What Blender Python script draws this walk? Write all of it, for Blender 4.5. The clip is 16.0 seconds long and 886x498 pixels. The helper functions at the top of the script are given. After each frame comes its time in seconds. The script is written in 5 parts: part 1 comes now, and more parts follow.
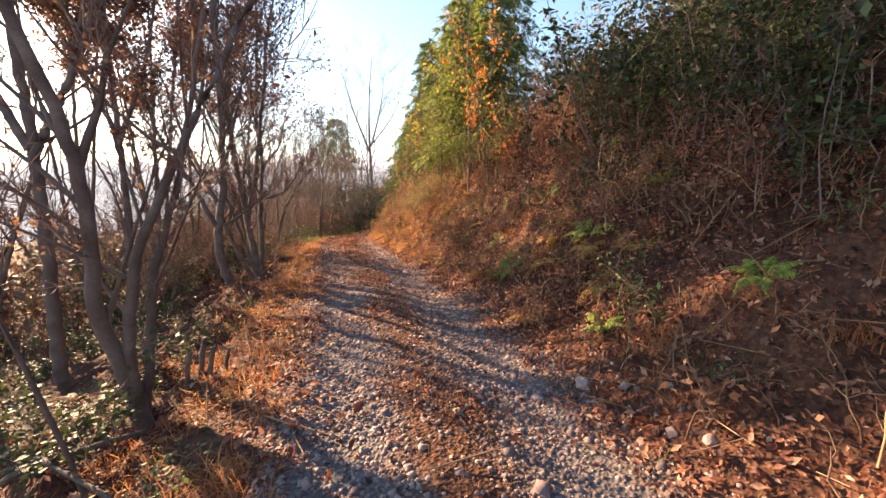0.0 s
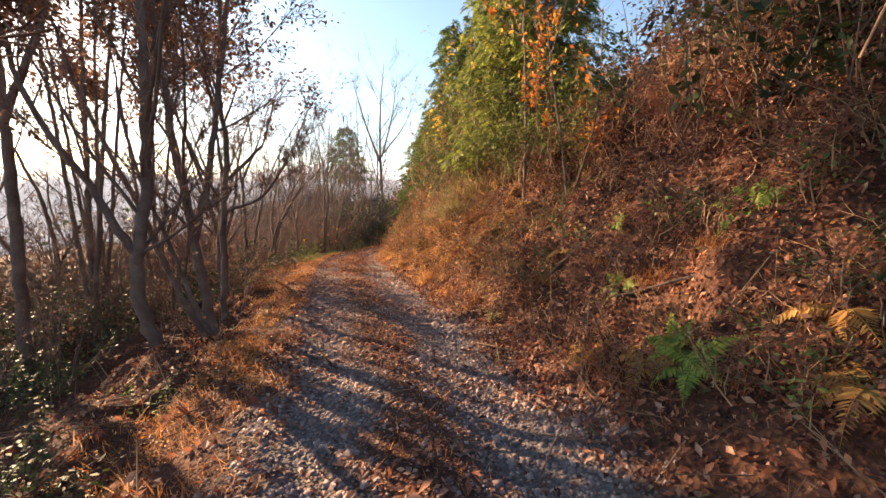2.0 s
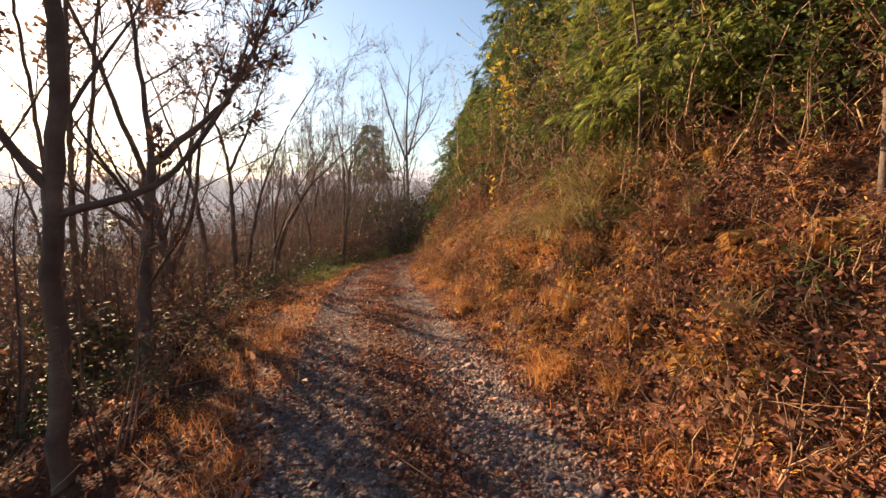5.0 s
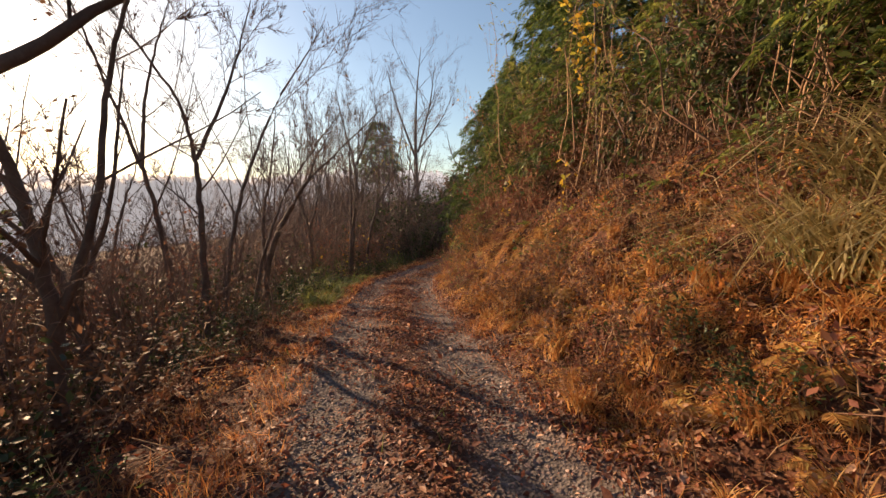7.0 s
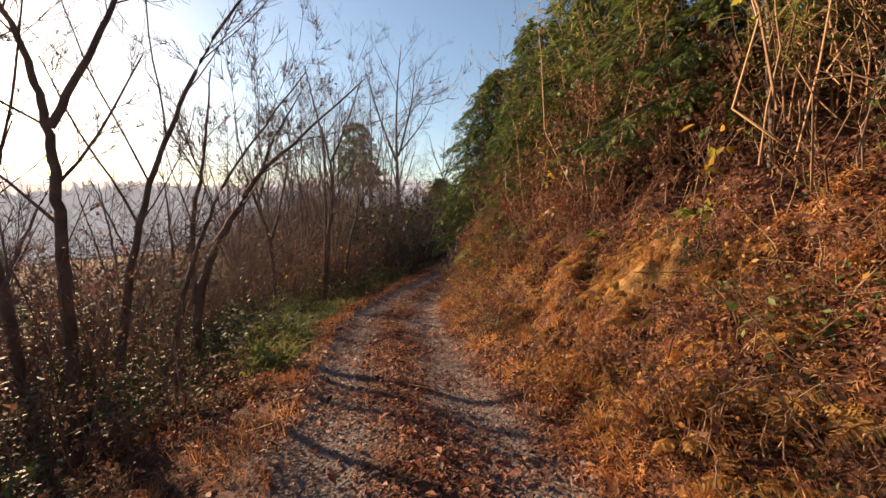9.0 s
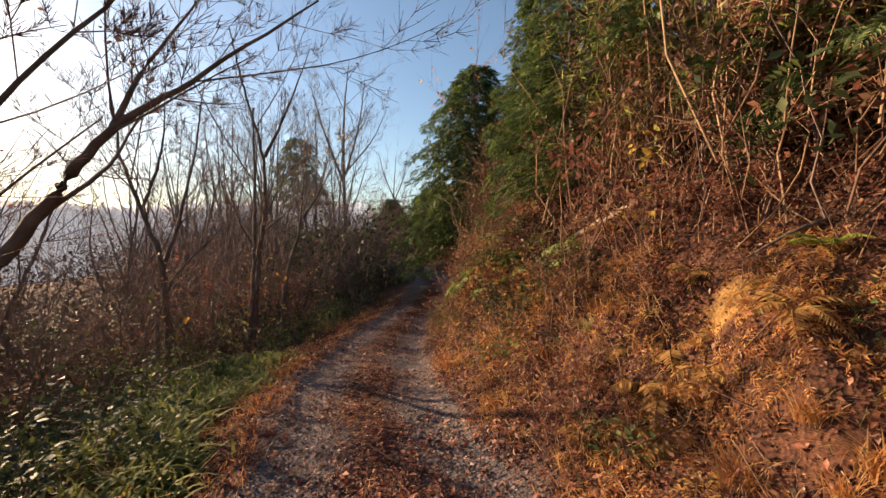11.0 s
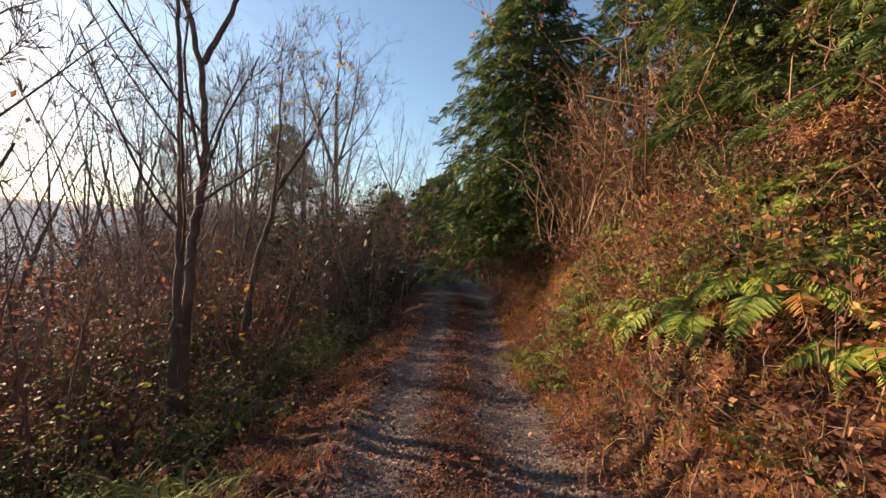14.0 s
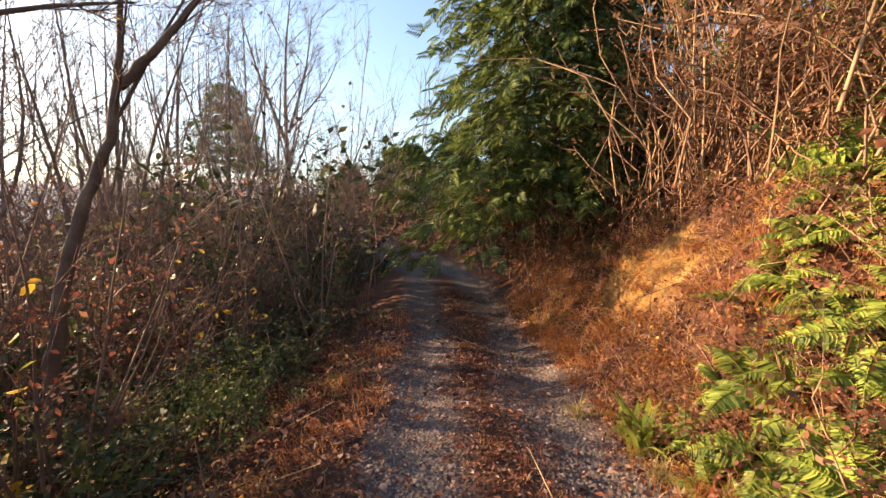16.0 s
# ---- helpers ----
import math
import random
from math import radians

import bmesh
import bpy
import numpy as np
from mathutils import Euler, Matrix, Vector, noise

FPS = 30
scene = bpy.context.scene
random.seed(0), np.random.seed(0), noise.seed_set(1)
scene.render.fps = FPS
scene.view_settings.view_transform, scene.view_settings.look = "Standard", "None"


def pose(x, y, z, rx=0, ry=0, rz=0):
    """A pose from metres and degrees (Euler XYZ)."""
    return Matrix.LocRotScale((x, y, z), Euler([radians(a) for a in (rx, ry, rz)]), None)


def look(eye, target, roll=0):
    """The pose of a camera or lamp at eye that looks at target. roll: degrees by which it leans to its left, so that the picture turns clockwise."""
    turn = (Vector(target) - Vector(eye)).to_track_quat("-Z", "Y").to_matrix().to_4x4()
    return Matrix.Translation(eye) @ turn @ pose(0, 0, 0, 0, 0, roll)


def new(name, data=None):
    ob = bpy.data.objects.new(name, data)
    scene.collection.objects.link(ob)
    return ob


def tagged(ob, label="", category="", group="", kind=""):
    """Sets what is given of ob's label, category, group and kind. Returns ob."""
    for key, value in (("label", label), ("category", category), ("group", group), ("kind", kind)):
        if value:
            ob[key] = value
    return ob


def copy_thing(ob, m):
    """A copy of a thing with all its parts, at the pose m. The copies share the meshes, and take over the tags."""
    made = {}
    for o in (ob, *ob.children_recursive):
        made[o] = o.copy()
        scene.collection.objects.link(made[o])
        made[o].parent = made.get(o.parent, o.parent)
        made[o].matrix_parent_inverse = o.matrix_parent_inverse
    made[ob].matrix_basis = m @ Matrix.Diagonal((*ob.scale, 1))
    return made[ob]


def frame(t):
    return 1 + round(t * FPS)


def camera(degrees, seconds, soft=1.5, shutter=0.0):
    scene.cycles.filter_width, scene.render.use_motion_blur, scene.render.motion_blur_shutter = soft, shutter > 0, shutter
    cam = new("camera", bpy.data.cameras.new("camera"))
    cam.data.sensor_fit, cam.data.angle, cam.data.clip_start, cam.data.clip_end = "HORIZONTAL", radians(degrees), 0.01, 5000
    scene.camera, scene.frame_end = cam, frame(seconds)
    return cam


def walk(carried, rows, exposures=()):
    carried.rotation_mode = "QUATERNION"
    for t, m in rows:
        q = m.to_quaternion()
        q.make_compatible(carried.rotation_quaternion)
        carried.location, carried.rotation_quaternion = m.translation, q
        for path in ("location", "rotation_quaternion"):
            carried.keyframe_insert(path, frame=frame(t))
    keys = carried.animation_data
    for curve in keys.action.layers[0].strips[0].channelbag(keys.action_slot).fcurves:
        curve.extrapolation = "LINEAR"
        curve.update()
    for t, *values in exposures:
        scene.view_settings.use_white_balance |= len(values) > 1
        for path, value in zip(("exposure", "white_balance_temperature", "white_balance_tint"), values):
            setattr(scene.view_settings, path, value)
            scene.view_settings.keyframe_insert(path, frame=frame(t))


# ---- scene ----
cam = camera(97.8, 16.0, soft=1.5)
PATH = [
    (0.0, 0.000, 0.000, 1.400, 82.50, -0.00, -13.00),
    (0.5, 0.122, 0.633, 1.403, 83.60, -0.09, -12.18),
    (1.0, 0.150, 1.399, 1.392, 84.20, -0.25, -11.86),
    (1.5, 0.168, 2.119, 1.375, 84.30, -0.24, -11.76),
    (2.0, 0.095, 2.809, 1.382, 84.30, -0.33, -11.65),
    (2.5, 0.060, 3.507, 1.416, 84.30, -0.50, -11.42),
    (3.0, 0.033, 4.192, 1.376, 84.30, -0.53, -10.91),
    (3.5, 0.033, 4.860, 1.384, 84.41, -0.67, -10.39),
    (4.0, -0.000, 5.492, 1.386, 84.61, -0.87, -9.66),
    (6.5, -0.251, 8.727, 1.401, 84.40, -0.00, -7.30),
    (7.0, -0.337, 9.365, 1.402, 84.50, -0.10, -7.29),
    (7.5, -0.419, 10.016, 1.403, 84.70, -0.02, -7.50),
    (8.0, -0.480, 10.729, 1.402, 84.80, 0.04, -7.91),
    (10.5, -0.693, 14.284, 1.243, 88.20, -0.04, -16.90),
    (11.0, -0.729, 15.050, 1.162, 89.30, -0.02, -18.70),
    (11.5, -0.721, 15.763, 1.115, 89.60, -0.05, -19.50),
    (12.0, -0.734, 16.491, 1.068, 89.60, -0.06, -19.60),
    (12.5, -0.732, 17.240, 1.029, 89.60, -0.05, -19.50),
    (13.0, -0.770, 17.940, 0.983, 89.60, -0.16, -19.60),
    (13.5, -0.719, 18.625, 0.979, 89.51, -0.16, -19.70),
    (14.0, -0.625, 19.280, 0.934, 89.31, -0.18, -20.10),
    (14.5, -0.500, 19.984, 0.870, 89.01, -0.22, -21.10),
    (15.0, -0.390, 20.666, 0.799, 88.42, -0.20, -22.80),
    (15.5, -0.243, 21.415, 0.724, 87.53, -0.27, -24.40),
    (16.0, -0.057, 22.094, 0.694, 86.64, -0.23, -25.90),
]
walk(cam, [(t, pose(x, y, z, rx, ry, rz)) for t, x, y, z, rx, ry, rz in PATH],
     exposures=[(0, 2.25, 6850, 13), (0.6, 1.85, 6850, 12), (2, 1.95, 7000, 14), (4, 1.7, 7300, 16), (7.5, 1.0, 7050, 15), (10.5, 1.15, 6800, 14), (12, 1.0, 6600, 12), (13, 1.15, 6600, 11), (15, 1.6, 6800, 12), (16, 2.1, 7250, 14)])

# ---- sky and sun ----
SUN_BEARING, SUN_HEIGHT = 41.5, 17.5      # degrees to the left of +y, degrees above the horizon
world = bpy.data.worlds.new("sky")
scene.world = world
world.use_nodes = True
wn = world.node_tree.nodes
sky = wn.new("ShaderNodeTexSky")
sky.sky_type, sky.sun_disc = "NISHITA", False
sky.sun_elevation, sky.sun_rotation = radians(SUN_HEIGHT), radians(-SUN_BEARING)
sky.air_density, sky.dust_density, sky.ozone_density = 1.25, 0.6, 2.6
wn["Background"].inputs["Strength"].default_value = 0.086
world.node_tree.links.new(sky.outputs[0], wn["Background"].inputs["Color"])
sun = new("sun", bpy.data.lights.new("sun", "SUN"))
sun.data.energy, sun.data.angle, sun.data.color = 6.0, radians(0.6), (1.0, 0.71, 0.44)
way = Vector((-math.sin(radians(SUN_BEARING)) * math.cos(radians(SUN_HEIGHT)),
              math.cos(radians(SUN_BEARING)) * math.cos(radians(SUN_HEIGHT)), math.sin(radians(SUN_HEIGHT))))
sun.matrix_world = look(way * 60, (0, 0, 0))

# ---- materials ----


def material(name, colours, rough=0.9, island=True, grain=30.0, bump=0.3, mix=0.5, through_light=0.0, spec=0.3, stain=2.0):
    """Colours spread over the pieces at random, broken by grain and by larger stains; through_light lets leaves glow against the sun."""
    m = bpy.data.materials.new(name)
    m.use_nodes = True
    n, l = m.node_tree.nodes, m.node_tree.links
    shader = n["Principled BSDF"]
    ramp = n.new("ShaderNodeValToRGB")
    el = ramp.color_ramp.elements
    while len(el) < len(colours):
        el.new(0.5)
    for i, c in enumerate(colours):
        el[i].position, el[i].color = i / max(1, len(colours) - 1), (*c, 1)
    place = n.new("ShaderNodeTexCoord")
    fine, broad = n.new("ShaderNodeTexNoise"), n.new("ShaderNodeTexNoise")
    for tex, s, d in ((fine, grain, 5.0), (broad, stain, 3.0)):
        tex.inputs["Scale"].default_value, tex.inputs["Detail"].default_value = s, d
        l.new(place.outputs["Object"], tex.inputs["Vector"])
    add = n.new("ShaderNodeMath")
    add.operation = "MULTIPLY_ADD"
    add.inputs[1].default_value = mix
    l.new(fine.outputs["Fac"], add.inputs[0])
    if island:
        geo = n.new("ShaderNodeNewGeometry")
        shift = n.new("ShaderNodeMath")
        shift.operation = "SUBTRACT"
        shift.inputs[1].default_value = mix * 0.5
        l.new(geo.outputs["Random Per Island"], shift.inputs[0])
        l.new(shift.outputs[0], add.inputs[2])
    else:
        shift = n.new("ShaderNodeMath")
        shift.operation = "SUBTRACT"
        shift.inputs[1].default_value = mix * 0.5
        l.new(broad.outputs["Fac"], shift.inputs[0])
        l.new(shift.outputs[0], add.inputs[2])
    l.new(add.outputs[0], ramp.inputs["Fac"])
    tone = n.new("ShaderNodeHueSaturation")
    span = n.new("ShaderNodeMapRange")
    span.inputs[3].default_value, span.inputs[4].default_value = 0.6, 1.4
    l.new(broad.outputs["Fac"], span.inputs[0])
    l.new(span.outputs[0], tone.inputs["Value"])
    l.new(ramp.outputs["Color"], tone.inputs["Color"])
    l.new(tone.outputs["Color"], shader.inputs["Base Color"])
    shader.inputs["Roughness"].default_value = rough
    shader.inputs["Specular IOR Level"].default_value = spec
    if bump:
        b = n.new("ShaderNodeBump")
        b.inputs["Strength"].default_value, b.inputs["Distance"].default_value = bump, 0.01
        l.new(fine.outputs["Fac"], b.inputs["Height"])
        l.new(b.outputs["Normal"], shader.inputs["Normal"])
    if through_light:
        thin, join = n.new("ShaderNodeBsdfTranslucent"), n.new("ShaderNodeMixShader")
        join.inputs[0].default_value = through_light
        l.new(tone.outputs["Color"], thin.inputs["Color"])
        l.new(shader.outputs[0], join.inputs[1])
        l.new(thin.outputs[0], join.inputs[2])
        l.new(join.outputs[0], n["Material Output"].inputs["Surface"])
    return m


BARK = material("bark", [(0.07, 0.05, 0.045), (0.13, 0.10, 0.085), (0.20, 0.165, 0.14)], island=False, grain=45, bump=0.8, stain=5)
TWIG = material("twig", [(0.10, 0.068, 0.06), (0.18, 0.125, 0.108), (0.25, 0.18, 0.15)], grain=20, bump=0)
STEM = material("dry_stem", [(0.11, 0.06, 0.042), (0.21, 0.12, 0.075), (0.36, 0.24, 0.14)], grain=20, bump=0)
LITTER = material("dead_leaf", [(0.035, 0.014, 0.012), (0.08, 0.028, 0.021), (0.15, 0.05, 0.032), (0.25, 0.085, 0.047), (0.39, 0.155, 0.085), (0.52, 0.33, 0.23)],
                  rough=0.65, grain=60, bump=0.2, through_light=0.35, stain=1.2, spec=0.4)
STRAW = material("dry_grass", [(0.14, 0.05, 0.03), (0.34, 0.12, 0.05), (0.46, 0.18, 0.06), (0.52, 0.25, 0.09), (0.5, 0.31, 0.15)], rough=0.7, grain=15, bump=0,
                 through_light=0.5, stain=1.0)
GRASS = material("green_grass", [(0.08, 0.11, 0.03), (0.14, 0.19, 0.05), (0.27, 0.27, 0.08)], rough=0.5, grain=15, bump=0, through_light=0.35)
STONE = material("gravel", [(0.12, 0.084, 0.08), (0.195, 0.138, 0.128), (0.265, 0.19, 0.172), (0.35, 0.262, 0.23)], rough=0.8, grain=90, bump=0.3, stain=0.8)
FERN = material("fern_green", [(0.10, 0.15, 0.03), (0.24, 0.32, 0.055), (0.45, 0.50, 0.10)], rough=0.5, grain=25, bump=0, through_light=0.4)
FERN_DRY = material("fern_dry", [(0.36, 0.17, 0.05), (0.5, 0.27, 0.09), (0.5, 0.38, 0.12)], rough=0.7, grain=25, bump=0, through_light=0.5)
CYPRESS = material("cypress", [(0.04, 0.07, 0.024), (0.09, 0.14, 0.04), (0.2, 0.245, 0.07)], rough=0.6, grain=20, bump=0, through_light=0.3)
# lighter copy of cypress: sun on its yellow-green sprays is put into the colour
CYPRESS_LIT = material("yellowing_sunlit_conifer", [(0.06, 0.09, 0.025), (0.14, 0.185, 0.045), (0.34, 0.34, 0.08)], rough=0.55, grain=20, bump=0, through_light=0.45)
BROAD = material("evergreen_leaf", [(0.022, 0.036, 0.015), (0.05, 0.07, 0.025), (0.12, 0.135, 0.05)], rough=0.6, grain=20, bump=0, through_light=0.25, spec=0.3)
SASA = material("bamboo_grass", [(0.16, 0.17, 0.045), (0.27, 0.29, 0.07), (0.44, 0.43, 0.15)], rough=0.7, grain=20, bump=0, through_light=0.35)
YELLOW = material("yellow_leaf", [(0.5, 0.28, 0.04), (0.6, 0.42, 0.06), (0.45, 0.45, 0.08)], rough=0.6, grain=20, bump=0, through_light=0.45)
ORANGE = material("orange_leaf", [(0.5, 0.12, 0.03), (0.62, 0.25, 0.04), (0.65, 0.4, 0.06)], rough=0.6, grain=20, bump=0, through_light=0.45)
GOLDEN = material("golden_leaf", [(0.3, 0.11, 0.04), (0.5, 0.22, 0.06), (0.64, 0.38, 0.10)], rough=0.6, grain=20, bump=0, through_light=0.4)
RED = material("red_leaf", [(0.16, 0.06, 0.045), (0.27, 0.10, 0.065), (0.36, 0.17, 0.10)], rough=0.6, grain=20, bump=0, through_light=0.4)
BROWN = material("brown_leaf", [(0.10, 0.055, 0.04), (0.2, 0.10, 0.06), (0.3, 0.17, 0.1)], rough=0.7, grain=20, bump=0, through_light=0.3)
LOG = material("barkless_log", [(0.28, 0.18, 0.11), (0.42, 0.30, 0.2), (0.5, 0.38, 0.27)], island=False, grain=30, bump=0.5)

# ---- the lie of the land ----
ROAD_Y = np.array([-40, -3, 0, 2, 5.5, 9, 11, 14, 17.5, 19, 20.5, 22, 23.7, 26, 29, 32, 35, 38, 44, 60, 900.0])
ROAD_X = np.array([-6, 0.3, 0.45, 0.5, 0.4, 0.1, -0.1, -0.3, -0.35, -0.22, 0, 0.4, 1.1, 2.2, 3.5, 4.5, 4.9, 4.6, 2.0, -12, -12.0])
BASE_Y = np.array([-40, 0, 11, 14.3, 16.5, 19, 22, 26, 32, 44, 900.0])
BASE_Z = np.array([0.3, 0, 0, -0.14, -0.33, -0.46, -0.68, -0.75, -0.55, 0.1, 0.3])
SIDE_D = np.array([-900, -200, -60, -12, -6, -4, -3, -2.5, -2, -1.5, -1.2, -0.9, -0.62, 0, 0.62, 0.95, 1.2, 1.5, 1.8, 2.2, 2.6, 3.0, 4, 6, 12, 60, 900.0])
SIDE_Z = np.array([-32, -26, -11, -3, -1.55, -0.98, -0.64, -0.45, -0.29, -0.14, -0.06, 0, -0.05, 0.015, -0.05, 0.02, 0.14, 0.42, 0.82, 1.32, 1.75, 2.1, 2.9, 4.2, 8, 20, 40.0])
CUT_Y = np.array([-900, 8, 9, 10, 12, 14, 15.4, 17, 18.2, 19.4, 20.1, 20.7, 21.4, 22.3, 23.4, 24.3, 26, 900.0])      # how far the cut bank stands forward
CUT_D = np.array([0, 0, 0.2, 0.1, 0, -0.1, -0.26, -0.26, -0.02, -0.25, 0.25, 0.65, 0.6, 0.25, 0.4, 0.05, 0, 0.0])
CAP_Y = np.array([-900, 18, 27, 33, 40, 900.0])      # how high the hillside may stand over the track
CAP_Z = np.array([40, 30, 5, 2.2, 1.6, 1.6])


def smooth(t, xs, ys, w):
    """Reads the table with a soft bend of width w at its corners."""
    return sum(np.interp(t + k * w, xs, ys) for k in (-1, -0.5, 0, 0.5, 1)) / 5


def road_x(y):
    return smooth(np.asarray(y, float), ROAD_Y, ROAD_X, 1.0)


def rough(x, y, size):
    """Smooth unevenness from crossing waves, about -1 to 1."""
    u, v = np.asarray(x) / size, np.asarray(y) / size
    return (np.sin(u * 2.1 + 1.3 * np.sin(v * 1.7 + 0.4)) + np.sin(v * 2.3 + 1.1 * np.sin(u * 1.9 + 2.0)) + np.sin((u + v) * 3.7 + 0.8) * 0.6
            + np.sin((u - v * 1.3) * 5.3 + 1.9) * 0.4) / 3.0


def height(x, y):
    x, y = np.asarray(x, float), np.asarray(y, float)
    d = x - road_x(y)
    side = smooth(d + smooth(y, CUT_Y, CUT_D, 0.3) * np.clip((d - 1.1) / 0.6, 0, 1), SIDE_D, SIDE_Z, 0.12)
    side = np.minimum(side, np.interp(y, CAP_Y, CAP_Z) + 0.06 * np.maximum(side, 0))
    z = smooth(y, BASE_Y, BASE_Z, 1.0) + side
    bank = np.clip((np.abs(d) - 1.0) / 1.2, 0, 1) * np.clip((11 - np.abs(d)) / 5, 0, 1)
    return z + rough(x, y, 1.1) * 0.19 * bank + rough(x, y, 0.42) * (0.008 + 0.15 * bank) + rough(x + 5, y, 0.24) * 0.075 * bank + rough(x, y, 7.0) * np.clip((y - 32) / 10, 0, 1) * np.clip((np.abs(d) - 1.5) / 3, 0, 1) * 0.9


def mesh_of(name, verts, faces, mat):
    """A mesh from an array of corners and arrays of faces, each with one number of sides."""
    me = bpy.data.meshes.new(name)
    v = np.asarray(verts, np.float32)
    me.vertices.add(len(v))
    me.vertices.foreach_set("co", v.ravel())
    loops = np.concatenate([f.ravel() for f in faces]).astype(np.int32)
    counts = np.concatenate([np.full(len(f), f.shape[1]) for f in faces]).astype(np.int32)
    me.loops.add(len(loops))
    me.loops.foreach_set("vertex_index", loops)
    me.polygons.add(len(counts))
    me.polygons.foreach_set("loop_start", np.concatenate([[0], np.cumsum(counts)[:-1]]).astype(np.int32))
    me.update(calc_edges=True)
    me.validate()
    me.materials.append(mat)
    return me


class Heap:
    """Gathers tubes and scattered leaves into one mesh."""

    def __init__(self):
        self.v, self.f3, self.f4, self.n = [], [], [], 0

    def add(self, v, f):
        v, f = np.asarray(v, float), np.asarray(f, int)
        self.v.append(v)
        (self.f3 if f.shape[1] == 3 else self.f4).append(f + self.n)
        self.n += len(v)

    def tube(self, pts, radii, sides=5):
        pts, radii = np.asarray(pts, float), np.asarray(radii, float)
        along = np.gradient(pts, axis=0)
        along /= np.linalg.norm(along, axis=1)[:, None] + 1e-9
        ref = np.where(np.abs(along[:, 2:3]) > 0.9, [[1.0, 0, 0]], [[0, 0, 1.0]])
        a = np.cross(along, ref)
        a /= np.linalg.norm(a, axis=1)[:, None] + 1e-9
        b = np.cross(along, a)
        ang = np.arange(sides) * 2 * math.pi / sides
        ring = a[:, None] * np.cos(ang)[None, :, None] + b[:, None] * np.sin(ang)[None, :, None]
        v = (pts[:, None] + ring * radii[:, None, None]).reshape(-1, 3)
        i, k = np.meshgrid(np.arange(len(pts) - 1), np.arange(sides), indexing="ij")
        i, k = i.ravel(), k.ravel()
        k2 = (k + 1) % sides
        self.add(v, np.stack([i * sides + k, i * sides + k2, (i + 1) * sides + k2, (i + 1) * sides + k], 1))

    def scatter(self, shape, faces, places, frames, sizes):
        """Copies of one small shape; frames holds a 3 x 3 turn for each."""
        places, sizes = np.asarray(places, float), np.asarray(sizes, float)
        v = np.einsum("nij,kj->nki", frames, np.asarray(shape, float)) * sizes[:, None, None] + places[:, None]
        f = np.asarray(faces, int)[None] + (np.arange(len(places)) * len(shape))[:, None, None]
        self.add(v.reshape(-1, 3), f.reshape(-1, f.shape[2]))

    def mesh(self, name, mat):
        faces = [np.concatenate(f) for f in (self.f3, self.f4) if f]
        return mesh_of(name, np.concatenate(self.v), faces, mat)


def part(name, heap, mat, parent, label="", shade=False):
    ob = new(name, heap.mesh(name, mat))
    ob.parent = parent
    if shade:
        ob.data.polygons.foreach_set("use_smooth", [True] * len(ob.data.polygons))
    return tagged(ob, label)


def turns(rng, n, tilt=0.5, normals=None):
    """n random turns: spun about z, tipped by about tilt radians, laid on the given normals."""
    spin, tip, to = rng.uniform(0, 6.283, n), rng.normal(0, tilt, n), rng.uniform(0, 6.283, n)
    c, s = np.cos(spin), np.sin(spin)
    z = np.zeros(n)
    one = np.ones(n)
    R = np.stack([np.stack([c, -s, z], 1), np.stack([s, c, z], 1), np.stack([z, z, one], 1)], 1)
    ax = np.stack([np.cos(to), np.sin(to), z], 1)
    ct, st = np.cos(tip)[:, None, None], np.sin(tip)[:, None, None]
    K = np.zeros((n, 3, 3))
    K[:, 0, 2], K[:, 1, 2], K[:, 2, 0], K[:, 2, 1] = ax[:, 1], -ax[:, 0], -ax[:, 1], ax[:, 0]
    T = np.eye(3)[None] + st * K + (1 - ct) * (K @ K)
    R = T @ R
    if normals is not None:
        nz = normals / np.linalg.norm(normals, axis=1)[:, None]
        nx = np.cross([[0, 1.0, 0]], nz)
        nx /= np.linalg.norm(nx, axis=1)[:, None]
        R = np.stack([nx, np.cross(nz, nx), nz], 2) @ R
    return R


def slope_normals(x, y):
    e = 0.05
    return np.stack([-(height(x + e, y) - height(x - e, y)) / (2 * e), -(height(x, y + e) - height(x, y - e)) / (2 * e), np.ones_like(x)], 1)


def spaced(lo, hi, step, far, grow=1.16):
    core = list(np.arange(lo, hi, step))
    s, left, right = step, core[0], core[-1]
    a, b = [], []
    while left > -far:
        s *= grow
        left -= s
        a.append(left)
    s = step
    while right < far:
        s *= grow
        right += s
        b.append(right)
    return np.array(a[::-1] + core + b)


SCARS = [(1.95, 15.4, 0.5, 0.3), (2.0, 16.9, 0.24, 0.15), (3.3, 24.5, 0.72, 0.3)]   # bare earth: x, y, half length, half width


def bare(x, y):
    """How bare the ochre earth of the cut bank lies, 0 to 1."""
    out = np.zeros_like(np.asarray(x, float))
    for sx, sy, ly, lx in SCARS:
        r = np.hypot((x - sx - 0.35 * (y - sy) * (sy > 22)) / lx, (y - sy) / ly) + 0.3 * rough(x, y, 0.3)
        out = np.maximum(out, np.clip((1.1 - r) / 0.35, 0, 1))
    return out


def wheel(x, y):
    """1 where the wheels keep the gravel open, 0 elsewhere."""
    d = np.abs(x - road_x(y)) + 0.08 * rough(x, y, 0.5)
    return np.clip((0.5 + 0.14 * rough(x + 7, y, 0.9) - np.abs(d - 0.62)) / 0.3, 0, 1)


